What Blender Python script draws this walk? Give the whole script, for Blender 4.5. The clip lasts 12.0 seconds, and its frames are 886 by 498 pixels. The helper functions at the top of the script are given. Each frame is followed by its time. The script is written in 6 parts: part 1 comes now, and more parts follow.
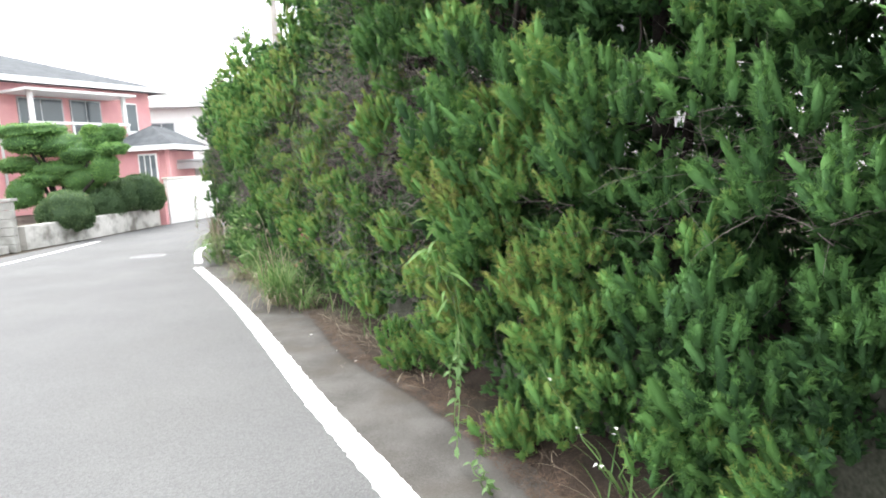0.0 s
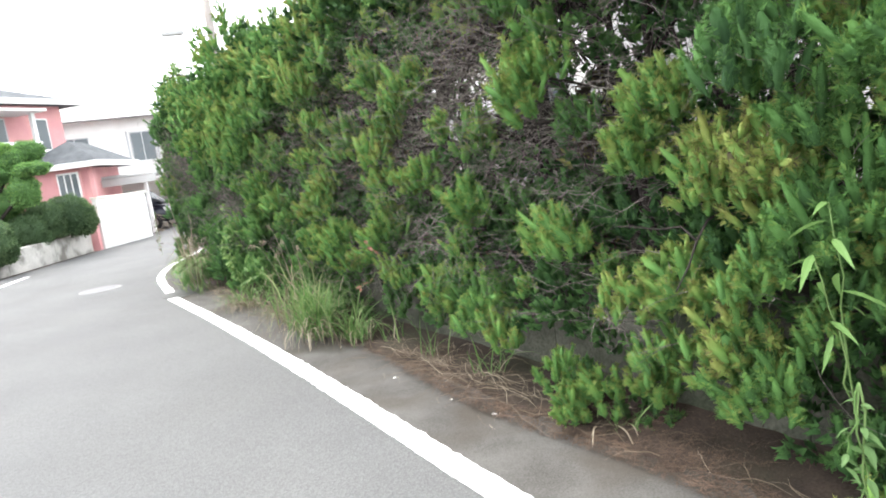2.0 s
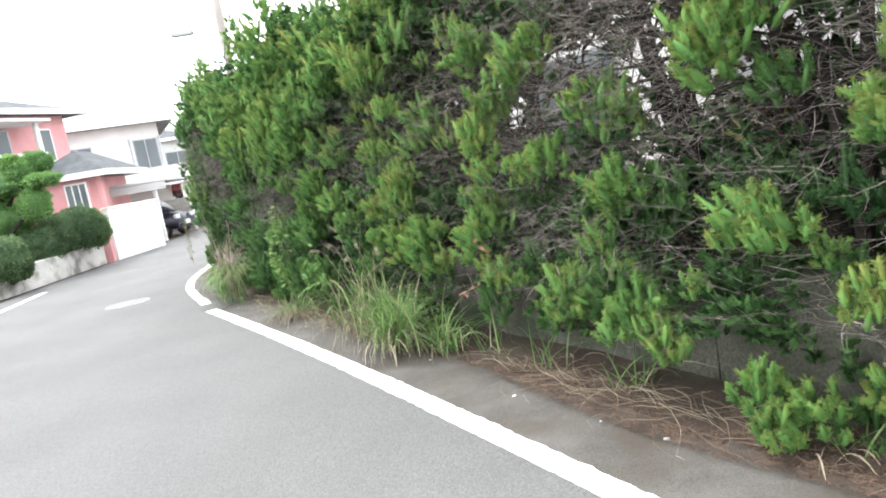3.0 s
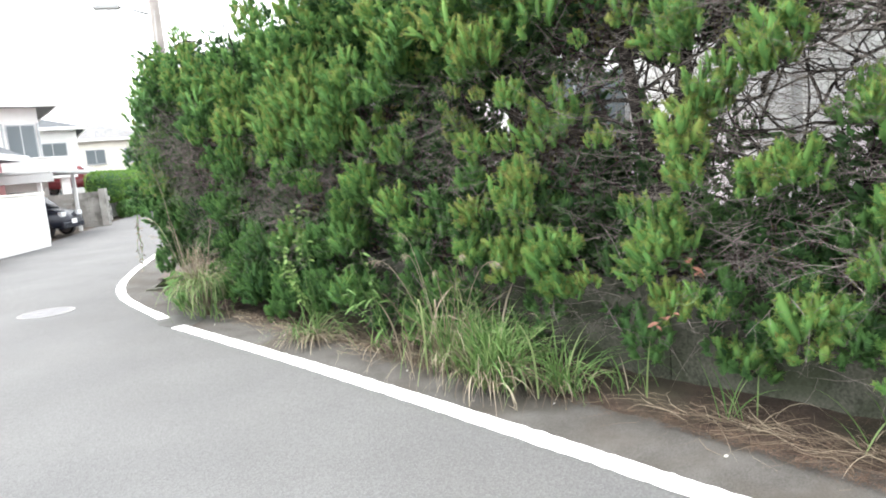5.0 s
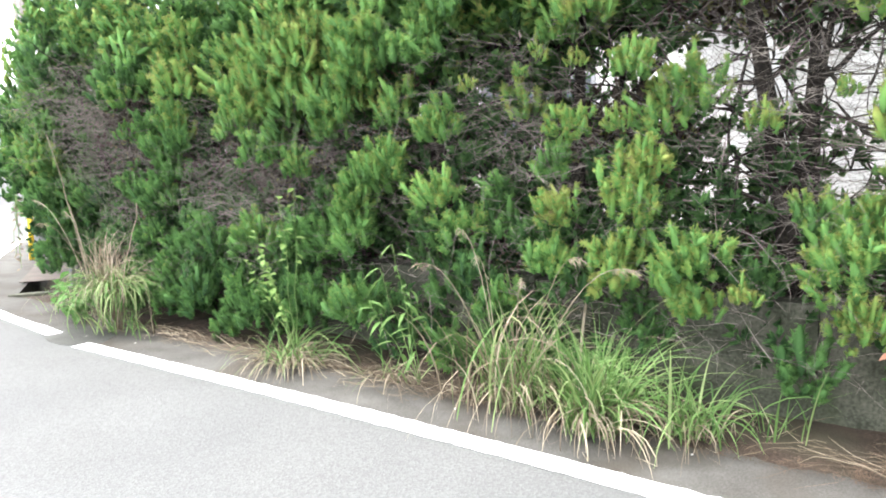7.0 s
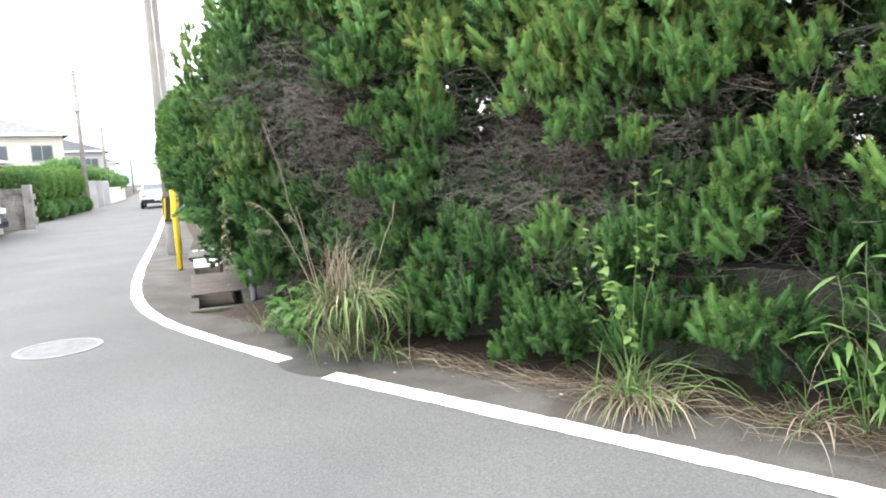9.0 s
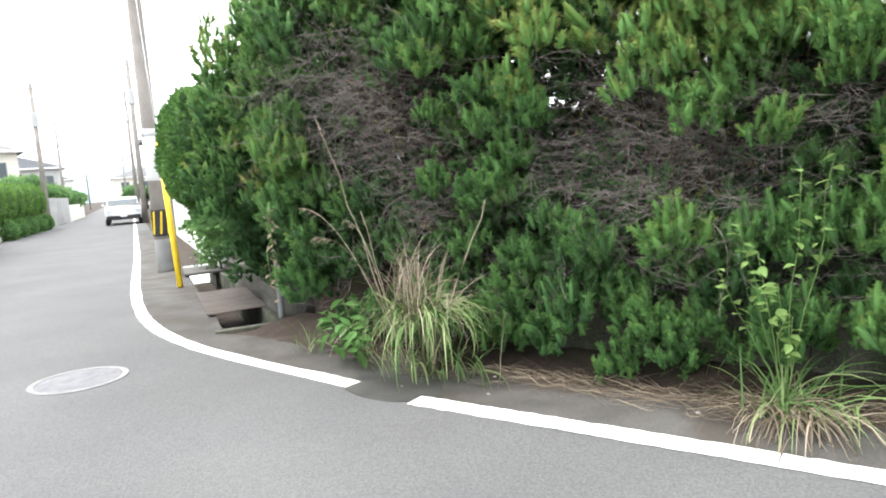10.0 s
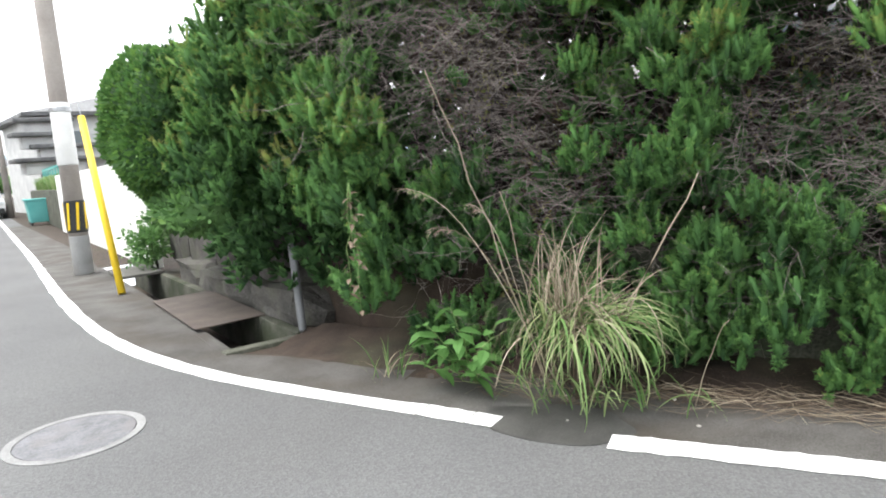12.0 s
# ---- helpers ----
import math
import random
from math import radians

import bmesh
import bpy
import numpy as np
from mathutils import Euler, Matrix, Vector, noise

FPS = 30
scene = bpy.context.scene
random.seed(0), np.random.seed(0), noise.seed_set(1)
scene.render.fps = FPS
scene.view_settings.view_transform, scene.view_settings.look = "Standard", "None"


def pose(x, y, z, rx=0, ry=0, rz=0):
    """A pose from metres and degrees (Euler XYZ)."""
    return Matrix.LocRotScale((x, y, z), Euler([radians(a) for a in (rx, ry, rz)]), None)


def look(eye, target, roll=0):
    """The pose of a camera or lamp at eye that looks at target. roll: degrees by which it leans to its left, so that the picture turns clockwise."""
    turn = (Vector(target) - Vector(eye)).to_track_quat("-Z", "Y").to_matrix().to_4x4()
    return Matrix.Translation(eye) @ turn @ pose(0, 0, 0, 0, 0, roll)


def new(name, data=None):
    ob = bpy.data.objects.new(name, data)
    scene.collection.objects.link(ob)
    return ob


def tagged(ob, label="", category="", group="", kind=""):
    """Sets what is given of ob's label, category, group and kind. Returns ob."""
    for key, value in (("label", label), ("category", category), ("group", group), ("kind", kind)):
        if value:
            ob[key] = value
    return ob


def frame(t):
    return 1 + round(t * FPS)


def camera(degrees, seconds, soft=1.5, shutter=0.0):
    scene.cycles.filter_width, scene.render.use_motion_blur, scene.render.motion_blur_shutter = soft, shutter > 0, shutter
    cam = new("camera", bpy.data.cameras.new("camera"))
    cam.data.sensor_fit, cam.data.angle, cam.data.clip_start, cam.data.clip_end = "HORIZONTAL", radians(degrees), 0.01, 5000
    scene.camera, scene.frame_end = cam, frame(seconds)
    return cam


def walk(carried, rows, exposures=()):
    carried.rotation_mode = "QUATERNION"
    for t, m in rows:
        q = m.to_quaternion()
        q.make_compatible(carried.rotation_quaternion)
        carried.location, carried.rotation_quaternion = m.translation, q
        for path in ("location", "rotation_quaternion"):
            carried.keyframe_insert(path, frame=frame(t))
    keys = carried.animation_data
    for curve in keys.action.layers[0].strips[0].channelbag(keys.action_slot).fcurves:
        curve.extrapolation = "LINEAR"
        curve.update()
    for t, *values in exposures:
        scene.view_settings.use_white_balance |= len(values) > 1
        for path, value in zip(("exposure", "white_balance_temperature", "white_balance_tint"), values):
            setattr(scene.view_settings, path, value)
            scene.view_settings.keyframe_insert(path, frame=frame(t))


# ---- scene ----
cam = camera(67.8, 12.0, 1.9)
PATH = [
    (0, (-0.041, 0.025, 1.51), (-0.058, 2.008, 1.25), -3.4),
    (0.5, (-0.368, 0.454, 1.494), (-0.322, 2.435, 1.223), -5.6),
    (1, (-0.712, 0.761, 1.507), (-0.582, 2.736, 1.217), -6.1),
    (1.5, (-1.009, 1.175, 1.513), (-0.83, 3.145, 1.218), -6.9),
    (2, (-1.353, 1.467, 1.533), (-1.152, 3.435, 1.24), -7.8),
    (2.5, (-1.666, 1.892, 1.528), (-1.471, 3.861, 1.233), -9.2),
    (3, (-2.029, 2.171, 1.559), (-1.825, 4.138, 1.26), -10.0),
    (3.2, (-2.126, 2.347, 1.543), (-1.902, 4.313, 1.252), -10.3),
    (4.8, (-3.401, 3.305, 1.56), (-2.868, 5.211, 1.274), -5.4),
    (5, (-3.492, 3.429, 1.565), (-2.917, 5.325, 1.293), -4.8),
    (5.5, (-3.693, 3.848, 1.512), (-3.035, 5.716, 1.235), -3.5),
    (5.6, (-3.768, 3.88, 1.505), (-3.048, 5.738, 1.219), -2.7),
    (5.7, (-3.792, 3.924, 1.491), (-2.93, 5.727, 1.249), -1.8),
    (5.8, (-3.812, 3.968, 1.474), (-2.847, 5.718, 1.255), -1.5),
    (5.9, (-3.814, 4.028, 1.469), (-2.759, 5.725, 1.253), -1.3),
    (6, (-3.825, 4.097, 1.452), (-2.671, 5.728, 1.257), -0.3),
    (6.5, (-4.063, 4.55, 1.413), (-2.872, 6.141, 1.192), -0.4),
    (7, (-4.313, 4.968, 1.383), (-3.324, 6.69, 1.143), -0.7),
    (7.5, (-4.576, 5.455, 1.352), (-3.706, 7.232, 1.06), -1.3),
    (7.7, (-4.745, 5.621, 1.349), (-3.862, 7.391, 1.053), -1.5),
    (9.3, (-5.472, 7.017, 1.316), (-4.647, 8.824, 1.086), -3.1),
    (9.5, (-5.595, 7.168, 1.306), (-4.727, 8.955, 1.075), -3.4),
    (10, (-5.824, 7.548, 1.296), (-4.894, 9.305, 1.077), -4.2),
    (10.5, (-6.026, 8.03, 1.292), (-5.079, 9.772, 1.032), -4.7),
    (11, (-6.227, 8.419, 1.285), (-5.285, 10.161, 1.004), -4.9),
    (11.5, (-6.353, 8.873, 1.28), (-5.364, 10.579, 0.944), -4.9),
    (12, (-6.497, 9.219, 1.294), (-5.277, 10.78, 1.02), -4.3),
]
EXPOSURE = [(0, 2.2), (3.0, 2.25), (5.4, 2.2), (6.2, 2.6), (7.0, 2.75), (7.7, 2.5), (9.3, 2.1), (11.0, 1.95), (12.0, 1.82)]
walk(cam, [(t, look(eye, target, roll)) for t, eye, target, roll in PATH], EXPOSURE)

# ---- world and light ----
world = bpy.data.worlds.new("overcast_sky")
scene.world = world
world.use_nodes = True
wn, wl = world.node_tree.nodes, world.node_tree.links
sky = wn.new("ShaderNodeTexSky")
sky.sky_type, sky.sun_disc = "NISHITA", False
sky.sun_elevation, sky.sun_rotation = radians(65), radians(-50)
sky.air_density, sky.dust_density, sky.ozone_density = 1.0, 6.0, 1.0
grey = wn.new("ShaderNodeHueSaturation")
grey.inputs["Saturation"].default_value = 0.25
wl.new(sky.outputs[0], grey.inputs["Color"])
cloud = wn.new("ShaderNodeMix")
cloud.data_type = "RGBA"
cloud.inputs[0].default_value = 0.6
cloud.inputs[7].default_value = (6.6, 6.9, 7.2, 1)
wl.new(grey.outputs[0], cloud.inputs[6])
wl.new(cloud.outputs[2], wn["Background"].inputs[0])
wn["Background"].inputs[1].default_value = 0.15
sun = new("sun", bpy.data.lights.new("sun", "SUN"))
sun.data.energy, sun.data.angle, sun.data.color = 0.6, radians(35), (1.0, 0.97, 0.92)
sun.matrix_world = look((-26, 22, 72), (0, 0, 0))


# ---- materials ----
def mat(name, c1, c2, scale=6.0, fine=120.0, rough=0.8, bump=0.3, depth=0.004, metal=0.0, stain=None, stain_scale=1.2, stain_amount=0.4, spec=0.4):
    """Two colours mixed by noise at two scales, an optional stain colour, and fine relief."""
    m = bpy.data.materials.new(name)
    m.use_nodes = True
    nt = m.node_tree
    n, l = nt.nodes, nt.links
    bsdf = n["Principled BSDF"]
    pos = n.new("ShaderNodeNewGeometry").outputs["Position"]
    big, small = n.new("ShaderNodeTexNoise"), n.new("ShaderNodeTexNoise")
    for t, s in ((big, scale), (small, fine)):
        t.inputs["Scale"].default_value, t.inputs["Detail"].default_value = s, 4
        l.new(pos, t.inputs["Vector"])
    mix = n.new("ShaderNodeMath")
    mix.operation = "ADD"
    half = n.new("ShaderNodeMath")
    half.operation, half.inputs[1].default_value = "MULTIPLY_ADD", 0.9
    half.inputs[2].default_value = -0.45
    l.new(small.outputs[0], half.inputs[0])
    l.new(big.outputs[0], mix.inputs[0])
    l.new(half.outputs[0], mix.inputs[1])
    ramp = n.new("ShaderNodeValToRGB")
    ramp.color_ramp.elements[0].position, ramp.color_ramp.elements[1].position = 0.25, 0.75
    ramp.color_ramp.elements[0].color, ramp.color_ramp.elements[1].color = (*c1, 1), (*c2, 1)
    l.new(mix.outputs[0], ramp.inputs[0])
    colour = ramp.outputs[0]
    if stain:
        st = n.new("ShaderNodeTexNoise")
        st.inputs["Scale"].default_value, st.inputs["Detail"].default_value = stain_scale, 6
        l.new(pos, st.inputs["Vector"])
        cut = n.new("ShaderNodeMapRange")
        cut.inputs[1].default_value, cut.inputs[2].default_value, cut.inputs[4].default_value = 0.48, 0.66, stain_amount
        l.new(st.outputs[0], cut.inputs[0])
        over = n.new("ShaderNodeMix")
        over.data_type = "RGBA"
        over.inputs[7].default_value = (*stain, 1)
        l.new(cut.outputs[0], over.inputs[0])
        l.new(colour, over.inputs[6])
        colour = over.outputs[2]
    l.new(colour, bsdf.inputs["Base Color"])
    bsdf.inputs["Roughness"].default_value, bsdf.inputs["Metallic"].default_value = rough, metal
    bsdf.inputs["Specular IOR Level"].default_value = spec
    if bump:
        b = n.new("ShaderNodeBump")
        b.inputs["Strength"].default_value, b.inputs["Distance"].default_value = bump, depth
        l.new(small.outputs[0], b.inputs["Height"])
        l.new(b.outputs[0], bsdf.inputs["Normal"])
    return m


def foliage(name, ramp_colours, through_light=0.35, rough=0.6, fluffy=0.0):
    """Leaf material: colour runs over the ramp by the attribute tint (0 to 1, set a tuft and within it), with small
    variation a leaf.
    """
    m = bpy.data.materials.new(name)
    m.use_nodes = True
    n, l = m.node_tree.nodes, m.node_tree.links
    bsdf, out = n["Principled BSDF"], n["Material Output"]
    att = n.new("ShaderNodeAttribute")
    att.attribute_name = "tint"
    geo = n.new("ShaderNodeNewGeometry")
    jit = n.new("ShaderNodeMath")
    jit.operation, jit.inputs[1].default_value = "MULTIPLY_ADD", 0.22
    l.new(geo.outputs["Random Per Island"], jit.inputs[0])
    l.new(att.outputs["Fac"], jit.inputs[2])
    ramp = n.new("ShaderNodeValToRGB")
    el = ramp.color_ramp.elements
    while len(el) < len(ramp_colours):
        el.new(0.5)
    for e, (p, c) in zip(el, ramp_colours):
        e.position, e.color = p, (*c, 1)
    l.new(jit.outputs[0], ramp.inputs[0])
    bsdf.inputs["Roughness"].default_value = rough
    bsdf.inputs["Specular IOR Level"].default_value = 0.25
    l.new(ramp.outputs[0], bsdf.inputs["Base Color"])
    tr = n.new("ShaderNodeBsdfTranslucent")
    l.new(ramp.outputs[0], tr.inputs[0])
    mix = n.new("ShaderNodeMixShader")
    mix.inputs[0].default_value = through_light
    l.new(bsdf.outputs[0], mix.inputs[1])
    l.new(tr.outputs[0], mix.inputs[2])
    l.new(mix.outputs[0], out.inputs[0])
    if fluffy:
        # scale leaves far finer than the modelled sprays: the light falls as on the tuft's soft outer shape
        soft = n.new("ShaderNodeAttribute")
        soft.attribute_name = "soft"
        own = n.new("ShaderNodeMix")
        own.data_type = "VECTOR"
        own.inputs[0].default_value = fluffy
        l.new(geo.outputs["Normal"], own.inputs[4])
        l.new(soft.outputs["Vector"], own.inputs[5])
        unit = n.new("ShaderNodeVectorMath")
        unit.operation = "NORMALIZE"
        l.new(own.outputs[1], unit.inputs[0])
        grain = n.new("ShaderNodeTexNoise")
        grain.inputs["Scale"].default_value = 140
        l.new(geo.outputs["Position"], grain.inputs["Vector"])
        rough_skin = n.new("ShaderNodeBump")
        rough_skin.inputs["Strength"].default_value, rough_skin.inputs["Distance"].default_value = 0.7, 0.01
        l.new(grain.outputs[0], rough_skin.inputs["Height"])
        l.new(unit.outputs[0], rough_skin.inputs["Normal"])
        l.new(rough_skin.outputs[0], bsdf.inputs["Normal"])
        l.new(unit.outputs[0], tr.inputs["Normal"])
    return m


def glass(name, tint=(0.1, 0.12, 0.13)):
    m = bpy.data.materials.new(name)
    m.use_nodes = True
    b = m.node_tree.nodes["Principled BSDF"]
    b.inputs["Base Color"].default_value, b.inputs["Roughness"].default_value = (*tint, 1), 0.06
    return m


def asphalt():
    """Worn asphalt: pale and dark aggregate grains a few millimetres wide, faint patches and stains."""
    m = mat("asphalt", (0.1, 0.1, 0.101), (0.126, 0.126, 0.1255), 0.8, 60, 0.88, 0.0, stain=(0.092, 0.09, 0.086), stain_scale=0.6, stain_amount=0.25, spec=0.3)
    n, l = m.node_tree.nodes, m.node_tree.links
    bsdf = n["Principled BSDF"]
    before = bsdf.inputs["Base Color"].links[0].from_socket
    pos = n.new("ShaderNodeNewGeometry").outputs["Position"]
    cells = n.new("ShaderNodeTexVoronoi")
    cells.inputs["Scale"].default_value = 105
    l.new(pos, cells.inputs["Vector"])
    grain = n.new("ShaderNodeRGBToBW")
    l.new(cells.outputs["Color"], grain.inputs[0])
    gain = n.new("ShaderNodeMapRange")
    gain.inputs[1].default_value, gain.inputs[2].default_value, gain.inputs[3].default_value, gain.inputs[4].default_value = 0.15, 0.9, 0.84, 1.18
    l.new(grain.outputs[0], gain.inputs[0])
    mul = n.new("ShaderNodeMix")
    mul.data_type, mul.blend_type = "RGBA", "MULTIPLY"
    mul.inputs[0].default_value = 1.0
    l.new(before, mul.inputs[6])
    l.new(gain.outputs[0], mul.inputs[7])
    l.new(mul.outputs[2], bsdf.inputs["Base Color"])
    b = n.new("ShaderNodeBump")
    b.inputs["Strength"].default_value, b.inputs["Distance"].default_value = 0.6, 0.004
    l.new(cells.outputs["Distance"], b.inputs["Height"])
    l.new(b.outputs[0], bsdf.inputs["Normal"])
    return m


ASPHALT = asphalt()
EARTH = mat("earth", (0.022, 0.015, 0.011), (0.064, 0.045, 0.033), 5, 90, 0.95, 0.5, 0.008, stain=(0.04, 0.045, 0.022), stain_amount=0.4)
PAINT_WHITE = mat("road_paint", (0.62, 0.62, 0.6), (0.82, 0.82, 0.8), 4, 160, 0.7, 0.4, 0.003, stain=(0.42, 0.41, 0.4), stain_scale=5, stain_amount=0.35)
CONCRETE = mat("concrete", (0.25, 0.24, 0.22), (0.42, 0.41, 0.38), 3, 80, 0.9, 0.5, 0.004, stain=(0.1, 0.1, 0.085), stain_scale=2.5, stain_amount=0.7)
MOSSY = mat("mossy_concrete", (0.03, 0.034, 0.022), (0.115, 0.115, 0.09), 4, 60, 0.95, 0.7, 0.008, stain=(0.03, 0.04, 0.018), stain_scale=3, stain_amount=0.8)
DIRTY_SHADED_ASPHALT = mat("dirty_shaded_asphalt", (0.05, 0.046, 0.041), (0.112, 0.107, 0.1), 2.5, 120, 0.93, 0.5, 0.004, stain=(0.05, 0.04, 0.03), stain_scale=1.6, stain_amount=0.7)
KERB = mat("grey_kerb_concrete", (0.085, 0.08, 0.072), (0.145, 0.14, 0.128), 3, 80, 0.9, 0.5, 0.004, stain=(0.06, 0.06, 0.045), stain_scale=3, stain_amount=0.7)
PALE_CONCRETE = mat("stained_pale_concrete", (0.42, 0.41, 0.38), (0.62, 0.6, 0.57), 2.5, 50, 0.9, 0.4, 0.005, stain=(0.16, 0.15, 0.13), stain_scale=2.2, stain_amount=0.9)
STONE = mat("boulder_stone", (0.04, 0.038, 0.034), (0.12, 0.113, 0.102), 4, 50, 0.9, 0.8, 0.012, stain=(0.07, 0.075, 0.05), stain_scale=4, stain_amount=0.7)
BARK = mat("dark_bark", (0.014, 0.011, 0.01), (0.05, 0.04, 0.034), 12, 70, 0.95, 0.9, 0.012)
TWIG = mat("dead_twig", (0.07, 0.056, 0.05), (0.34, 0.3, 0.27), 5, 60, 0.9, 0.2, 0.001)
LITTER = mat("needle_litter", (0.036, 0.023, 0.017), (0.15, 0.1, 0.07), 7, 90, 0.9, 0.0)
WHITE_WALL = mat("white_stucco", (0.7, 0.69, 0.67), (0.8, 0.79, 0.77), 1.5, 120, 0.9, 0.3, 0.003, stain=(0.55, 0.54, 0.5), stain_amount=0.3)
CREAM_WALL = mat("cream_stucco", (0.66, 0.62, 0.54), (0.76, 0.72, 0.64), 1.5, 120, 0.9, 0.3, 0.003)
PINK_WALL = mat("pink_stucco", (0.58, 0.27, 0.28), (0.68, 0.36, 0.36), 1.5, 120, 0.9, 0.3, 0.003, stain=(0.75, 0.4, 0.37), stain_amount=0.4)
POLE_BASE = mat("pole_base_coating", (0.2, 0.2, 0.198), (0.28, 0.28, 0.275), 3, 90, 0.8, 0.3, 0.002, stain=(0.14, 0.13, 0.12), stain_scale=4, stain_amount=0.5)
GREY_WALL = mat("grey_render", (0.4, 0.4, 0.4), (0.55, 0.55, 0.54), 1.5, 100, 0.9, 0.3, 0.003)
ROOF_GREY = mat("slate_roof", (0.055, 0.06, 0.066), (0.105, 0.112, 0.12), 3, 40, 0.9, 0.5, 0.01, spec=0.2)
ROOF_DARK = mat("dark_tile_roof", (0.06, 0.06, 0.062), (0.15, 0.15, 0.15), 3, 40, 0.6, 0.5, 0.01)
TRIM = mat("white_trim", (0.74, 0.74, 0.73), (0.82, 0.82, 0.81), 3, 100, 0.5, 0.0)
PIPE_GREY = mat("grey_plastic_pipe", (0.13, 0.135, 0.14), (0.2, 0.205, 0.21), 4, 100, 0.5, 0.0)
ALU = mat("grey_aluminium", (0.32, 0.33, 0.34), (0.45, 0.46, 0.47), 4, 100, 0.4, 0.0, metal=0.6)
POLE_MAT = mat("pole_concrete", (0.22, 0.195, 0.18), (0.36, 0.33, 0.3), 2, 90, 0.9, 0.4, 0.003)
POLE_WRAP = mat("pale_pole_sheet", (0.58, 0.58, 0.57), (0.72, 0.72, 0.7), 3, 90, 0.6, 0.2, 0.002)
YELLOW = mat("yellow_plastic", (0.78, 0.52, 0.012), (0.88, 0.62, 0.03), 3, 90, 0.45, 0.1, 0.001, stain=(0.5, 0.35, 0.05), stain_amount=0.3)
BLACK = mat("black_plastic", (0.015, 0.015, 0.016), (0.03, 0.03, 0.03), 4, 90, 0.5, 0.0)
TEAL = mat("teal_plastic", (0.09, 0.36, 0.34), (0.14, 0.46, 0.43), 3, 60, 0.5, 0.1, 0.001)
RUSTED = mat("weathered_steel_plate", (0.07, 0.056, 0.048), (0.13, 0.105, 0.09), 4, 70, 0.75, 0.4, 0.003, metal=0.3)
RING = mat("manhole_ring", (0.17, 0.17, 0.168), (0.26, 0.26, 0.255), 6, 80, 0.85, 0.4, 0.003)
MANHOLE = mat("manhole_iron", (0.085, 0.085, 0.09), (0.17, 0.17, 0.18), 9, 70, 0.6, 0.5, 0.004, metal=0.2, stain=(0.16, 0.15, 0.15), stain_scale=6, stain_amount=0.6)
CAR_BLACK = mat("dark_navy_car_paint", (0.012, 0.014, 0.022), (0.02, 0.022, 0.034), 3, 90, 0.2, 0.0)
CAR_WHITE = mat("white_car_paint", (0.72, 0.72, 0.72), (0.78, 0.78, 0.78), 3, 90, 0.25, 0.0)
CAR_RED = mat("dark_red_car_paint", (0.12, 0.015, 0.02), (0.17, 0.025, 0.03), 3, 90, 0.25, 0.0)
RIM = mat("alloy_rim", (0.5, 0.5, 0.51), (0.62, 0.62, 0.63), 3, 90, 0.3, 0.0, metal=0.8)
RED_LENS = mat("red_lens", (0.35, 0.02, 0.02), (0.45, 0.03, 0.03), 3, 90, 0.2, 0.0)
LAMP_LENS = mat("clear_lens", (0.6, 0.62, 0.64), (0.72, 0.74, 0.76), 3, 90, 0.1, 0.0)
HILL = mat("hazy_hill", (0.24, 0.33, 0.38), (0.3, 0.39, 0.43), 0.004, 0.05, 0.95, 0.0)
GLASS = glass("window_glass")

# the brown end is dead foliage, darkened for the hedge's inner shade
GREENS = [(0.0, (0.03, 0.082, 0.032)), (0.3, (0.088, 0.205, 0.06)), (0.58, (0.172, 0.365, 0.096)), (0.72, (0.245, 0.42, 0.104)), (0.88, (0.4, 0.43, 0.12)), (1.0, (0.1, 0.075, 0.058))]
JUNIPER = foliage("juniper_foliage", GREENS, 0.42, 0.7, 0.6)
CLIPPED = foliage("clipped_hedge_foliage", [(0.0, (0.035, 0.08, 0.032)), (0.6, (0.075, 0.17, 0.042)), (1.0, (0.15, 0.27, 0.055))])
PINE = foliage("cloud_pruned_foliage", [(0.0, (0.04, 0.1, 0.035)), (0.6, (0.17, 0.32, 0.1)), (1.0, (0.3, 0.46, 0.13))])
SHRUB = foliage("dull_shrub_foliage", [(0.0, (0.035, 0.07, 0.032)), (0.6, (0.1, 0.165, 0.075)), (1.0, (0.19, 0.27, 0.12))])
GRASS = foliage("grass_blade", [(0.0, (0.06, 0.13, 0.045)), (0.55, (0.14, 0.25, 0.075)), (1.0, (0.32, 0.38, 0.18))])
LEAF = foliage("bright_leaf", [(0.0, (0.06, 0.15, 0.045)), (0.6, (0.11, 0.24, 0.065)), (1.0, (0.25, 0.33, 0.09))])
DRYF = foliage("dry_blade", [(0.0, (0.075, 0.055, 0.04)), (0.6, (0.19, 0.15, 0.105)), (1.0, (0.42, 0.36, 0.27))], 0.2)
VINE = foliage("pale_vine_leaf", [(0.0, (0.07, 0.14, 0.05)), (0.6, (0.14, 0.24, 0.09)), (1.0, (0.28, 0.35, 0.17))])
BRIGHTLEAF = foliage("yellow_green_leaf", [(0.0, (0.11, 0.2, 0.06)), (0.6, (0.21, 0.33, 0.1)), (1.0, (0.34, 0.41, 0.17))])
RUSTLEAF = foliage("rust_red_leaf", [(0.0, (0.15, 0.06, 0.045)), (1.0, (0.25, 0.14, 0.09))])
PETAL = foliage("white_petal", [(0.0, (0.7, 0.7, 0.66)), (1.0, (0.8, 0.8, 0.76))], 0.2)


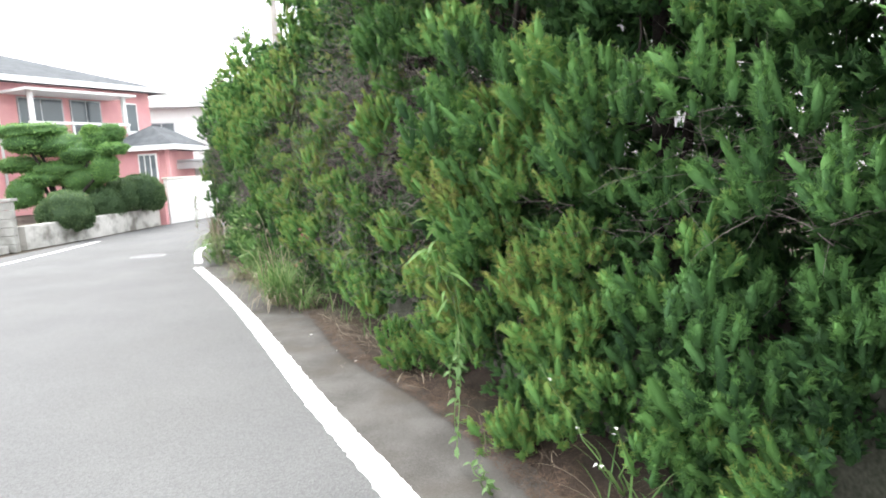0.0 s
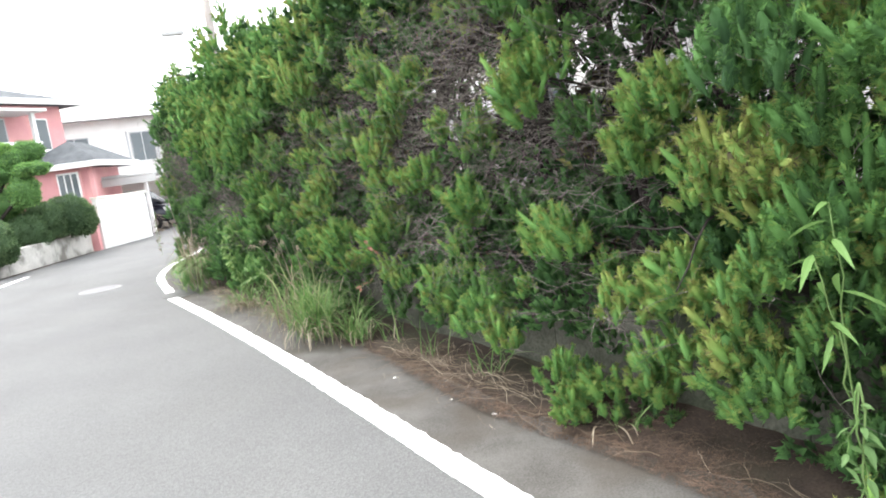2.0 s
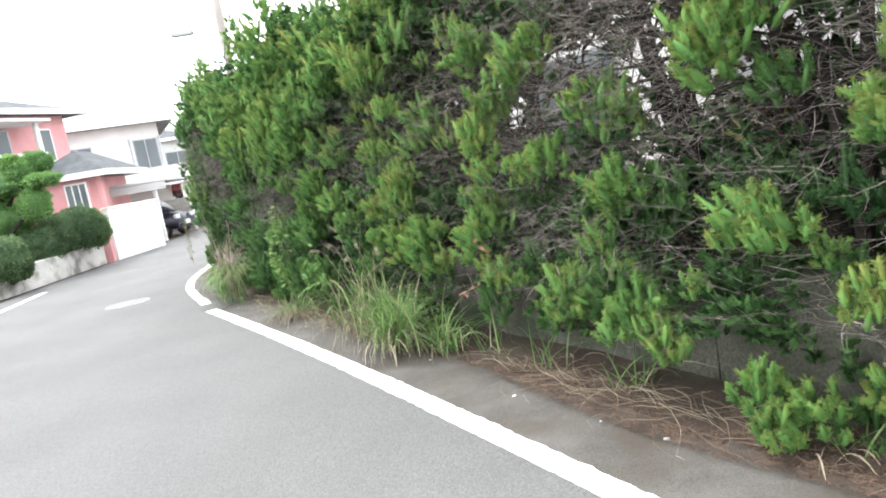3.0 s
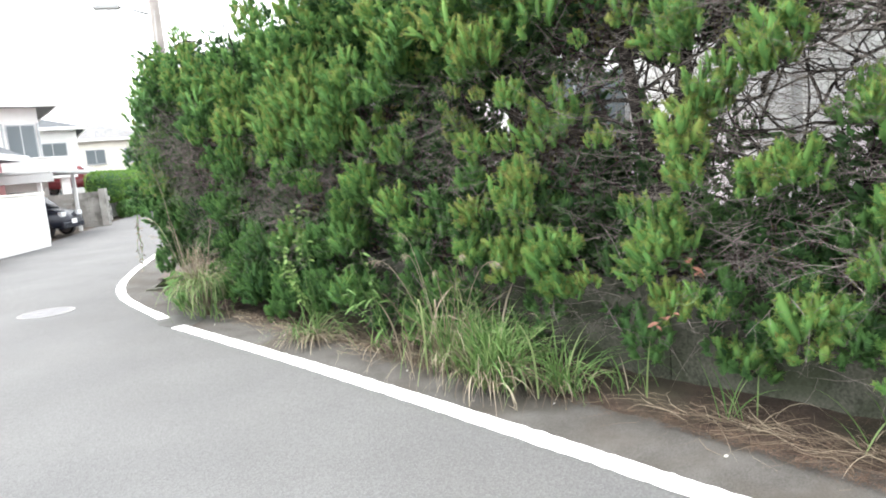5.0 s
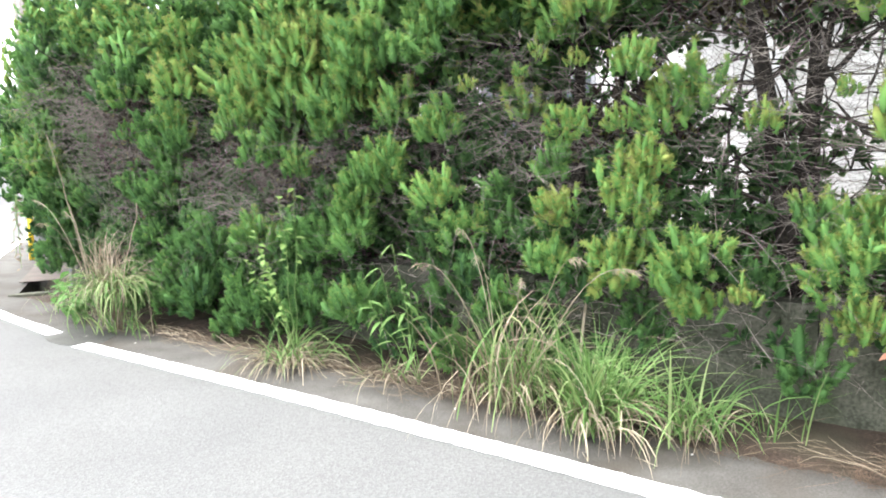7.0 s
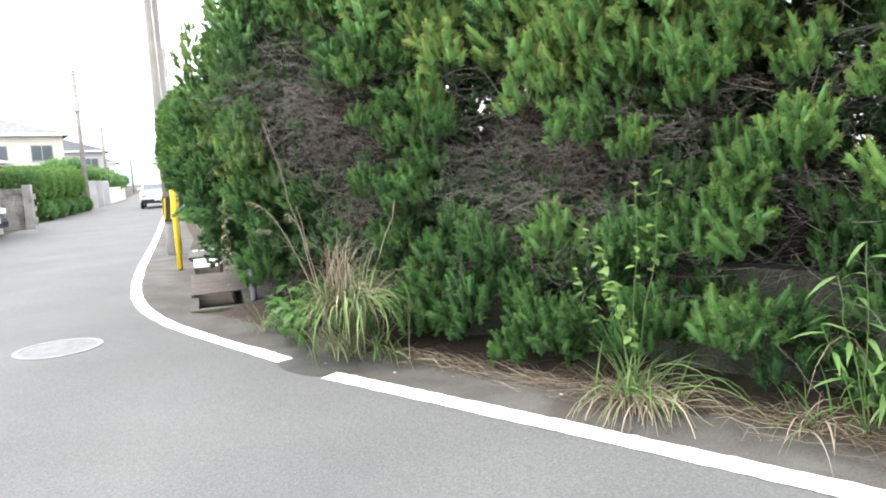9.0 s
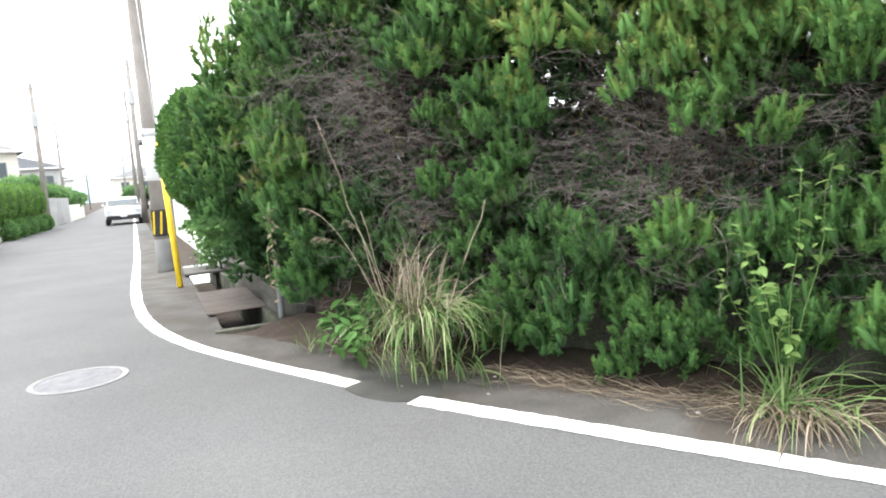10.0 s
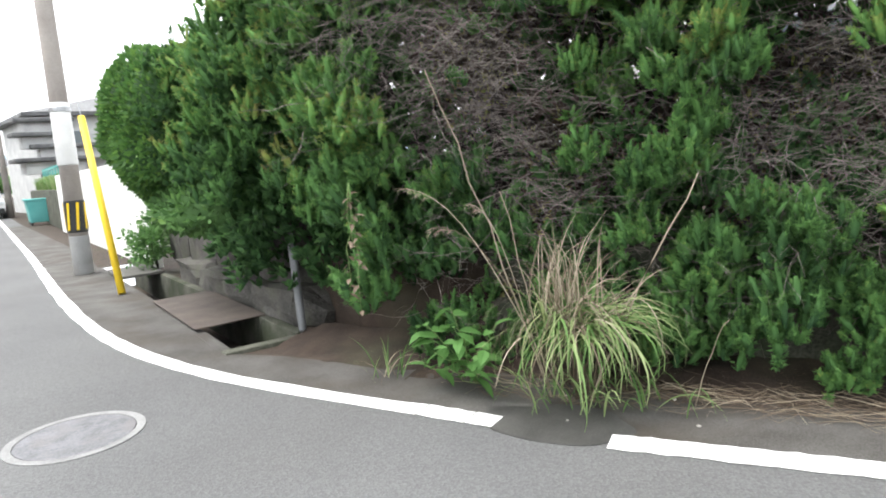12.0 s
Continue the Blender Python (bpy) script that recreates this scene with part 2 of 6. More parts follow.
# ---- mesh helpers ----
def raw(name, verts, tris, material, parent=None, label="", tint=None, soft=None):
    """One mesh object from arrays of vertices and triangles."""
    verts, tris = np.asarray(verts, np.float32).reshape(-1, 3), np.asarray(tris, np.int32).reshape(-1, 3)
    me = bpy.data.meshes.new(name)
    me.vertices.add(len(verts))
    me.vertices.foreach_set("co", verts.ravel())
    me.loops.add(tris.size)
    me.loops.foreach_set("vertex_index", tris.ravel())
    me.polygons.add(len(tris))
    me.polygons.foreach_set("loop_start", np.arange(0, tris.size, 3, dtype=np.int32))
    if tint is not None:
        me.attributes.new("tint", "FLOAT", "POINT").data.foreach_set("value", np.asarray(tint, np.float32))
    if soft is not None:
        me.attributes.new("soft", "FLOAT_VECTOR", "POINT").data.foreach_set("vector", np.asarray(soft, np.float32).ravel())
    me.update(calc_edges=True)
    me.materials.append(material)
    ob = new(name, me)
    ob.parent = parent
    if label:
        ob["label"] = label
    return ob


def part(name, bm, material, parent=None, label="", smooth=False):
    """A bmesh as ONE mesh object under a thing or a part."""
    me = bpy.data.meshes.new(name)
    bm.to_mesh(me)
    bm.free()
    if smooth:
        for p in me.polygons:
            p.use_smooth = True
    me.materials.append(material)
    ob = new(name, me)
    ob.parent = parent
    if label:
        ob["label"] = label
    return ob


def thing(name, label, category, m=None, group="", kind=""):
    e = new(name)
    if m is not None:
        e.matrix_basis = m
    return tagged(e, label, category, group, kind)


def box(x0, y0, z0, x1, y1, z1, bevel=0.0):
    bm = bmesh.new()
    bmesh.ops.create_cube(bm, size=1)
    bmesh.ops.scale(bm, vec=(x1 - x0, y1 - y0, z1 - z0), verts=bm.verts)
    bmesh.ops.translate(bm, vec=((x0 + x1) / 2, (y0 + y1) / 2, (z0 + z1) / 2), verts=bm.verts)
    if bevel:
        bmesh.ops.bevel(bm, geom=bm.edges[:], offset=bevel, segments=2, affect="EDGES", profile=0.6)
    return bm


def prism(points, z0, z1, bevel=0.0):
    """A flat polygon (counter-clockwise) raised from z0 to z1."""
    bm = bmesh.new()
    low = [bm.verts.new((x, y, z0)) for x, y in points]
    high = [bm.verts.new((x, y, z1)) for x, y in points]
    bm.faces.new(high)
    bm.faces.new(low[::-1])
    for a in range(len(points)):
        b = (a + 1) % len(points)
        bm.faces.new((low[a], low[b], high[b], high[a]))
    if bevel:
        bmesh.ops.bevel(bm, geom=bm.edges[:], offset=bevel, segments=1, affect="EDGES")
    return bm


def lathe(profile, sides=20, axis="z"):
    """Turns (radius, height) pairs about an axis."""
    bm = bmesh.new()
    rings = []
    for r, h in profile:
        ring = []
        for k in range(sides):
            a = math.tau * k / sides
            c, s = r * math.cos(a), r * math.sin(a)
            ring.append(bm.verts.new((c, s, h) if axis == "z" else (c, h, s) if axis == "y" else (h, c, s)))
        rings.append(ring)
    for a, b in zip(rings, rings[1:]):
        for k in range(sides):
            bm.faces.new((a[k], a[(k + 1) % sides], b[(k + 1) % sides], b[k]))
    bm.faces.new(rings[0][::-1])
    bm.faces.new(rings[-1])
    bmesh.ops.recalc_face_normals(bm, faces=bm.faces)
    return bm


class Soup:
    """Collects tubes, ribbons and triangles, to be made into one mesh."""

    def __init__(self):
        self.v, self.f, self.t, self.s, self.n = [], [], [], [], 0

    def add(self, verts, tris, tint=0.5, soft=None):
        verts = np.asarray(verts, np.float32).reshape(-1, 3)
        self.v.append(verts)
        self.f.append(np.asarray(tris, np.int32).reshape(-1, 3) + self.n)
        self.t.append(np.full(len(verts), tint, np.float32) if np.isscalar(tint) else tint)
        if soft is not None:
            self.s.append(soft)
        self.n += len(verts)

    def tube(self, pts, r0, r1, sides=3, tint=0.5):
        pts = np.asarray(pts, float)
        m = len(pts)
        way = np.gradient(pts, axis=0)
        way /= np.linalg.norm(way, axis=1)[:, None] + 1e-9
        ref = np.where(np.abs(way[:, 2:3]) > 0.9, (1.0, 0, 0), (0, 0, 1.0))
        a = np.cross(way, ref)
        a /= np.linalg.norm(a, axis=1)[:, None] + 1e-9
        b = np.cross(way, a)
        r = np.linspace(r0, r1, m)[:, None, None]
        ang = np.arange(sides) * math.tau / sides
        ring = pts[:, None] + r * (a[:, None] * np.cos(ang)[None, :, None] + b[:, None] * np.sin(ang)[None, :, None])
        f = []
        for i in range(m - 1):
            for k in range(sides):
                p, q = i * sides + k, i * sides + (k + 1) % sides
                f += [(p, q, q + sides), (p, q + sides, p + sides)]
        f += [(0, k + 1, k) for k in range(1, sides - 1)]
        e = (m - 1) * sides
        f += [(e, e + k, e + k + 1) for k in range(1, sides - 1)]
        self.add(ring.reshape(-1, 3), f, tint)

    def ribbon(self, pts, width, side, tint=0.5, taper=0.1):
        pts = np.asarray(pts, float)
        m = len(pts)
        k = np.linspace(0, 1, m)
        w = (width / 2 * np.minimum(1, (1 - k) * 1.6 + taper) * np.minimum(1, k * 4 + 0.5))[:, None]
        side = np.asarray(side, float) / np.linalg.norm(side)
        f = []
        for i in range(m - 1):
            p = 2 * i
            f += [(p, p + 1, p + 3), (p, p + 3, p + 2)]
        self.add(np.stack([pts - w * side, pts + w * side], 1).reshape(-1, 3), f, tint)

    def make(self, name, material, parent=None, label=""):
        return raw(name, np.concatenate(self.v), np.concatenate(self.f), material, parent, label, np.concatenate(self.t), np.concatenate(self.s) if self.s else None)


# ---- the plan: a lane beside a hedge joins a street that runs ahead ----
ALONG, ACROSS = np.array([-0.438, 0.899]), np.array([0.899, 0.438])
START = np.array([-0.357, 2.963])


def lane(s, d):
    """The place s metres along the lane's edge line and d metres behind it, towards the hedge."""
    return START + s * ALONG + d * ACROSS


rng = np.random.default_rng(7)

# gutter beside the street: left and right inner edges
GUT_L = [(-4.84, 13.95), (-4.78, 14.72), (-4.61, 17.5), (-4.42, 20.5)]
GUT_R = [(-4.36, 13.9), (-4.30, 14.72), (-4.16, 17.5), (-3.97, 20.5)]

# ground with a slot for the gutter
bm = bmesh.new()
FAR = 1500.0
ring = [[bm.verts.new((sx * r, sy * r + 15, -0.012)) for sx, sy in ((-1, -1), (1, -1), (1, 1), (-1, 1))] for r in (30.0, 140.0, FAR)]
gl = [bm.verts.new((x, y, -0.012)) for x, y in GUT_L]
gr = [bm.verts.new((x, y, -0.012)) for x, y in GUT_R]
ov = ring[0]
bm.faces.new((ov[0], ov[1], gr[0], gl[0]))
bm.faces.new((ov[1], ov[2], gr[0]))
for k in range(3):
    bm.faces.new((gr[k], ov[2], gr[k + 1]))
    bm.faces.new((ov[3], gl[k], gl[k + 1]))
bm.faces.new((ov[2], ov[3], gl[3], gr[3]))
bm.faces.new((ov[3], ov[0], gl[0]))
for a, b in zip(ring, ring[1:]):
    for k in range(4):
        bm.faces.new((a[k], b[k], b[(k + 1) % 4], a[(k + 1) % 4]))
bmesh.ops.triangulate(bm, faces=bm.faces)
bmesh.ops.recalc_face_normals(bm, faces=bm.faces)
ground = tagged(part("ground", bm, EARTH), "bare brown earth ground around the street", "ground", kind="structure")

# road: lane and street in one sheet of asphalt with an uneven edge towards the hedge
edge = []
for s in np.arange(-14, 10.0, 0.18):
    d = 0.74 + 0.07 * math.sin(s * 2.1) + 0.05 * math.sin(s * 5.3 + 1) + rng.normal(0, 0.018)
    edge.append(tuple(lane(s, d)))
edge += [(-4.35, 12.62), (-4.5, 13.1), (-4.66, 13.5), (-4.9, 13.87), (-4.88, 14.0)] + [(x - 0.05, y) for x, y in GUT_L[1:]]
edge += [(-4.2, 23.0), (-3.65, 38.0), (-2.4, 62.0), (4.5, 200.0), (30, 700)]
left = [(-12, -14.0), (-10.4, 6.0), (-9.9, 14.0), (-9.75, 18.0), (-9.3, 22.3), (-9.0, 26.0), (-8.8, 31.0), (-8.75, 38.7), (-7.65, 49.3), (-7.0, 60.0), (-6.0, 75.4), (-1.5, 200.0), (22, 700)]
edge = [(8.0, -14.0)] + edge
lx = np.interp([y for x, y in edge], [y for x, y in left], [x for x, y in left])
verts, faces = [], []
for (x, y), x0 in zip(edge, lx):
    verts += [(x0, y, -0.01), (x0, y, 0.0), (x, y, 0.0), (x, y, -0.01)]
for k in range(len(edge) - 1):
    p = 4 * k
    for a, b in ((0, 1), (1, 2), (2, 3)):
        faces += [(p + a, p + b, p + 4 + b), (p + a, p + 4 + b, p + 4 + a)]
road = raw("road", verts, np.array(faces)[:, ::-1], ASPHALT)
road.data.polygons.foreach_set("use_smooth", np.zeros(len(road.data.polygons), bool))
tagged(road, "worn grey asphalt lane joining a narrow street", "road", kind="structure")


def strip(points, width, name, label, z=0.0055):
    """A painted line with a worn, uneven edge."""
    pts = np.array(points, float)
    seg = np.linalg.norm(np.diff(pts, axis=0), axis=1)
    run = np.r_[0, np.cumsum(seg)]
    n = max(4, int(run[-1] / 0.04)) if run[-1] < 40 else int(run[-1] / 0.2)
    at = np.linspace(0, run[-1], n)
    c = np.stack([np.interp(at, run, pts[:, k]) for k in (0, 1)], 1)
    if len(pts) > 3:
        for _ in range(30):
            c[1:-1] = (c[:-2] + c[1:-1] * 2 + c[2:]) / 4
    way = np.gradient(c, axis=0)
    way /= np.linalg.norm(way, axis=1)[:, None]
    nrm = np.stack([-way[:, 1], way[:, 0]], 1)
    so = Soup()
    for sgn in (1,):
        w1 = width / 2 + rng.normal(0, 0.004, n)
        w2 = width / 2 + rng.normal(0, 0.004, n)
        a, b = c + nrm * w1[:, None], c - nrm * w2[:, None]
        v = np.zeros((n, 2, 3))
        v[:, 0, :2], v[:, 1, :2], v[..., 2] = a, b, z
        f = [q for i in range(n - 1) for q in ((2 * i, 2 * i + 1, 2 * i + 3), (2 * i, 2 * i + 3, 2 * i + 2))]
        so.add(v.reshape(-1, 3), f)
    return tagged(so.make(name, PAINT_WHITE), label, "road marking", kind="structure")


def lane_pts(s0, s1):
    """The edge line: it bows a little towards the hedge half way along."""
    return [tuple(lane(k, 0.068 * math.sin(math.pi * min(1, max(0, (k - 1.6) / 7.4))) - 0.014)) for k in np.linspace(s0, s1, 60)]


# dirty margin of the road, edge line to verge, with hedge shade painted in
CURVE = [(-4.606, 11.92), (-4.75, 12.3), (-5.08, 13.0), (-5.36, 14.1), (-5.46, 15.2), (-5.40, 17.4), (-5.2, 20.5), (-4.97, 24), (-4.2, 38)]
inner = lane_pts(-13, 8.92) + CURVE
slices = np.arange(-8.0, 37.0, 0.12)
xa = np.interp(slices, [p[1] for p in inner], [p[0] for p in inner])
xb = np.interp(slices, [p[1] for p in edge], [p[0] for p in edge]) - 0.004
mv = [p for x, w, y in zip(xa, xb, slices) for p in ((x, y, 0.0025), (w, y, 0.0025))]
mf = [f for k in range(0, 2 * len(slices) - 2, 2) for f in ((k, k + 1, k + 3), (k, k + 3, k + 2))]
tagged(raw("road_margin", mv, mf, DIRTY_SHADED_ASPHALT), "dirty asphalt margin with painted hedge shade beside the edge line", "road margin", kind="structure")

for a, b in ((-14, 6.596), (6.601, 6.989), (6.994, 8.92)):
    strip(lane_pts(a, b), 0.15, "edge_line", "solid white painted edge line, slightly worn and cracked")
strip([(-4.452, 11.508), (-4.503, 11.648)], 0.135, "edge_line", "short cracked piece of white edge line")
strip([(-4.505, 11.654), (-4.603, 11.913)], 0.14, "edge_line", "short cracked piece of white edge line")
strip([(-4.606, 11.92), (-4.75, 12.3), (-5.08, 13.0), (-5.36, 14.1), (-5.46, 15.2), (-5.40, 17.4), (-5.2, 20.5), (-4.97, 24), (-4.2, 38), (-3.0, 60), (3.0, 200)], 0.13, "edge_line", "curved white edge line round the corner")
strip([(-9.2, -10), (-9.0, 6.0), (-8.95, 12.0), (-9.0, 15.0), (-9.1, 17.0)], 0.15, "edge_line", "white edge line along the far side")

# ---- hedge bed: low mossy wall, raised soil ----
bed = thing("retaining_wall", "low mossy dark concrete retaining wall under the hedge", "wall", kind="structure")
for k in range(12):
    s0, s1 = -9 + k * 1.6, -9 + (k + 1) * 1.6 - 0.004
    s1 = min(s1, 9.9)
    if s0 < 9.8:
        c = [tuple(lane(s0, 1.12)), tuple(lane(s1, 1.12)), tuple(lane(s1, 1.28)), tuple(lane(s0, 1.28))]
        part("wall_panel", prism(c[::-1], -0.02, 0.7 + 0.01 * rng.normal(), 0.003), MOSSY, bed)
soil_pts = [tuple(lane(-9, 1.282)), tuple(lane(9.95, 1.282)), (-3.95, 13.6), (-3.75, 15.5), (-3.6, 18.4), (14, 18.4), tuple(lane(-9, 14))]
part("bed_soil", prism(soil_pts[::-1], -0.011, 0.65), EARTH, bed, "raised brown soil behind the low wall")


# ---- juniper foliage ----
def tuft(r, lobes, sprays, length=0.28, broad=1.0, bodied=True):
    """A clump of juniper that grows along +z: pointed flame-shaped lobes, each a dense body under tiny scale-leaf sprays."""
    vs, fs, tt, ns, n = [], [], [], [], 0

    def shape(t):
        return 2.1 * np.sqrt(np.clip(t, 0.0, 1)) * np.clip(1.0 - t, 0, 1) ** 0.5 / 1.6

    for k in range(lobes):
        a = k * 2.39996 + r.uniform(-0.4, 0.4)
        far = 0.0 if k == 0 else 0.45 * math.sqrt(r.uniform(0.03, 1.0))
        ln = length * (r.uniform(0.85, 1.05) if k == 0 else r.uniform(0.28, 0.6))
        rad = length * r.uniform(0.12, 0.2)
        out = np.array([math.cos(a), math.sin(a), 0.0])
        way = out * (0.0 if k == 0 else r.uniform(0.05, 0.5)) + np.array([0, 0, 1.0]) + r.normal(0, 0.2, 3)
        way /= np.linalg.norm(way)
        root = out * far * length + np.array([0, 0, 0.0 if k == 0 else r.uniform(-0.3, 0.62 - 0.7 * far) * length])
        p = np.cross(way, (0.3, 0.9, 0.1))
        p /= np.linalg.norm(p)
        q = np.cross(way, p)
        shade = r.normal(0, 0.05)
        # the lobe's body, tinted darker to its base: painted shade inside the tuft
        if bodied:
            sides, steps = 5, np.array([0.03, 0.25, 0.5, 0.75, 0.96])
            ang = np.arange(sides) * math.tau / sides
            ring = p[None] * np.cos(ang)[:, None] + q[None] * np.sin(ang)[:, None]
            wob = r.uniform(0.45, 0.8, (len(steps), sides, 1))
            body = root + way * (steps * ln)[:, None, None] + ring[None] * (rad * shape(steps))[:, None, None] * wob
            i = np.arange(len(steps) - 1)[:, None] * sides
            c0, c1 = i + np.arange(sides)[None], i + (np.arange(sides)[None] + 1) % sides
            vs.append(body.reshape(-1, 3))
            fs.append(np.concatenate([np.stack([c0, c1, c1 + sides], -1).reshape(-1, 3), np.stack([c0, c1 + sides, c0 + sides], -1).reshape(-1, 3)]) + n)
            ns.append((np.repeat(ring[None], len(steps), 0) + way * (steps - 0.25)[:, None, None] * 1.2).reshape(-1, 3))
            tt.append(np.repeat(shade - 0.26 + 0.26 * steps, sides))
            n += len(steps) * sides
        # sprays, in small sprigs
        m = sprays
        g = max(1, m // 7)
        gt, gx = r.uniform(0.0, 1.0, g) ** 0.85, r.uniform(0, math.tau, g)
        pick = np.arange(m) % g
        t = np.clip(gt[pick] + r.normal(0, 0.03, m), 0, 1)
        x = gx[pick] + r.normal(0, 0.2, m)
        ro = p[None] * np.cos(x)[:, None] + q[None] * np.sin(x)[:, None]
        c = root + way * (t * ln)[:, None] + ro * (rad * shape(t) * r.uniform(0.45, 1.02, m))[:, None]
        lean = r.normal(0, 0.34, (g, 3))[pick]
        d = ro * (0.85 - 0.35 * t[:, None]) + way * 0.7 + lean + r.normal(0, 0.2, (m, 3))
        d /= np.linalg.norm(d, axis=1)[:, None]
        w = np.cross(d, r.normal(0, 1, (m, 3)))
        w /= np.linalg.norm(w, axis=1)[:, None]
        size = length * r.uniform(0.05, 0.11, (m, 1)) * (200 / m) ** 0.3
        thick = size * broad * r.uniform(0.09, 0.15, (m, 1))
        vs.append(np.stack([c - w * thick, c + w * thick, c + d * size], 1).reshape(-1, 3))
        fs.append(np.arange(m * 3).reshape(-1, 3) + n)
        nn = ro + way * (t - 0.25)[:, None] * 1.2 + lean * 0.7
        ns.append(np.repeat(nn, 3, 0))
        # spray tint rises along the lobe and from each spray's base to its tip
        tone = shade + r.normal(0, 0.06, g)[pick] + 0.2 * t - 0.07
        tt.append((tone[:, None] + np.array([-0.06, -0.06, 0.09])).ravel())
        n += m * 3
    return np.concatenate(vs).astype(np.float32), np.concatenate(fs).astype(np.int32), np.concatenate(tt).astype(np.float32), np.concatenate(ns).astype(np.float32)


tr = np.random.default_rng(11)
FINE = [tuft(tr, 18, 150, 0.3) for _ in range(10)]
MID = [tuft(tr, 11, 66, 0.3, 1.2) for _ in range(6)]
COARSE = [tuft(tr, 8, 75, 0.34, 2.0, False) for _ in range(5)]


def frame_of(axis, spin):
    z = np.asarray(axis, float) / np.linalg.norm(axis)
    x = np.cross(z, (0.31, 0.85, 0.12))
    x /= np.linalg.norm(x)
    y = np.cross(z, x)
    c, s = math.cos(spin), math.sin(spin)
    return np.stack([x * c + y * s, -x * s + y * c, z], 0)


# the hedge's face in plan, with the distance run along it; it turns the corner into the street
FACE = np.array([lane(-5, 0.62), lane(0, 0.60), lane(4, 0.66), lane(8, 0.6), lane(9.6, 0.55), lane(10.6, 0.52), (-4.78, 13.5), (-4.86, 14.1), (-4.82, 14.7), (-4.6, 15.35)])
RUN = np.r_[0, np.cumsum(np.linalg.norm(np.diff(FACE, axis=0), axis=1))] - 5.0


def face_at(q):
    p = np.array([np.interp(q, RUN, FACE[:, k]) for k in (0, 1)])
    a = np.array([np.interp(q + 0.25, RUN, FACE[:, k]) for k in (0, 1)]) - np.array([np.interp(q - 0.25, RUN, FACE[:, k]) for k in (0, 1)])
    a /= np.linalg.norm(a) + 1e-9
    return p, np.array([a[1], -a[0]])


# thin places of the hedge: (along, height, half width, half height, how bare)
BARE = [
    (2.6, 1.95, 0.75, 0.5, 0.97), (3.3, 1.75, 0.5, 0.4, 0.75), (2.1, 1.5, 0.5, 0.35, 0.9), (2.3, 2.4, 0.9, 0.4, 0.85),
    (1.05, 1.55, 0.33, 0.6, 0.93), (0.2, 1.6, 0.4, 0.35, 0.7), (4.2, 1.75, 0.5, 0.28, 0.97), (3.75, 1.35, 0.5, 0.3, 0.85), (3.1, 1.5, 0.42, 0.5, 0.85),
    (3.9, 0.5, 0.6, 0.28, 0.8), (3.0, 0.55, 0.7, 0.3, 0.75), (3.4, 2.2, 0.7, 0.35, 0.8), (5.3, 1.75, 0.6, 0.3, 0.8), (4.9, 1.45, 0.4, 0.25, 0.6),
    (7.9, 1.35, 0.75, 0.42, 0.95), (7.5, 1.05, 0.6, 0.35, 0.92), (8.3, 1.2, 0.5, 0.4, 0.85), (7.9, 1.75, 0.5, 0.3, 0.75), (6.5, 1.55, 0.4, 0.22, 0.7),
    (9.9, 1.9, 0.65, 0.5, 0.95), (9.5, 1.4, 0.6, 0.4, 0.95), (9.2, 1.0, 0.5, 0.35, 0.8), (9.3, 0.45, 0.5, 0.3, 0.5), (4.4, 2.35, 0.5, 0.3, 0.6),
    (2.0, 0.5, 0.6, 0.25, 0.5), (6.0, 0.6, 0.6, 0.25, 0.5), (3.9, 1.85, 1.6, 0.6, 0.78), (-1.25, 1.45, 0.32, 0.32, 0.85), (7.35, 1.45, 0.6, 0.5, 0.85), (8.2, 0.75, 0.5, 0.25, 0.5),
]
# where light from behind shows through
OPEN = [(3.9, 1.85, 1.6, 0.52), (2.6, 1.9, 0.8, 0.4), (-1.25, 1.45, 0.3, 0.3), (4.2, 1.78, 0.55, 0.28), (3.1, 1.7, 0.6, 0.6), (1.0, 1.55, 0.4, 0.5), (5.2, 1.75, 0.5, 0.22), (7.7, 1.75, 0.6, 0.25), (0.2, 1.5, 0.4, 0.3), (3.7, 1.25, 0.5, 0.2), (2.2, 1.7, 0.5, 0.4), (2.6, 2.4, 0.6, 0.3)]


def bare(q, z):
    return max([k[4] * max(0.0, min(1.0, 2.2 * (1 - math.hypot((q - k[0]) / k[2], (z - k[1]) / k[3])))) for k in BARE])


def is_open(q, z):
    return any(math.hypot((q - a) / b, (z - c) / d) < 0.85 for a, c, b, d in OPEN)


def top_of(q):
    return 3.0 + 0.14 * math.sin(q * 1.9) + 0.1 * math.sin(q * 4.7 + 1) - 0.22 * max(0, q - 9.5) + (0.25 if q < 5 else 0)


def bottom_of(q):
    return 0.13 + 0.06 * math.sin(q * 3.1) + (0.3 if 2.3 < q < 4.7 else 0) + 1.05 * min(1.0, max(0.0, (q - 10.3) / 0.8))


TREES = [(-4.2, 1.5), (-2.9, 1.45), (-1.6, 1.5), (-0.35, 1.4), (1.5, 1.25), (2.55, 1.5), (3.95, 1.4), (5.3, 1.5), (6.5, 1.4), (7.7, 1.45), (8.85, 1.4), (9.95, 1.35), (11.0, 1.5), (12.1, 1.55), (13.0, 1.5)]
crowns = [Soup() for _ in TREES]
limbs = [Soup() for _ in TREES]
twigs = [Soup() for _ in TREES]


def owner(q):
    return min(range(len(TREES)), key=lambda k: abs(TREES[k][0] - q))


hr = np.random.default_rng(23)


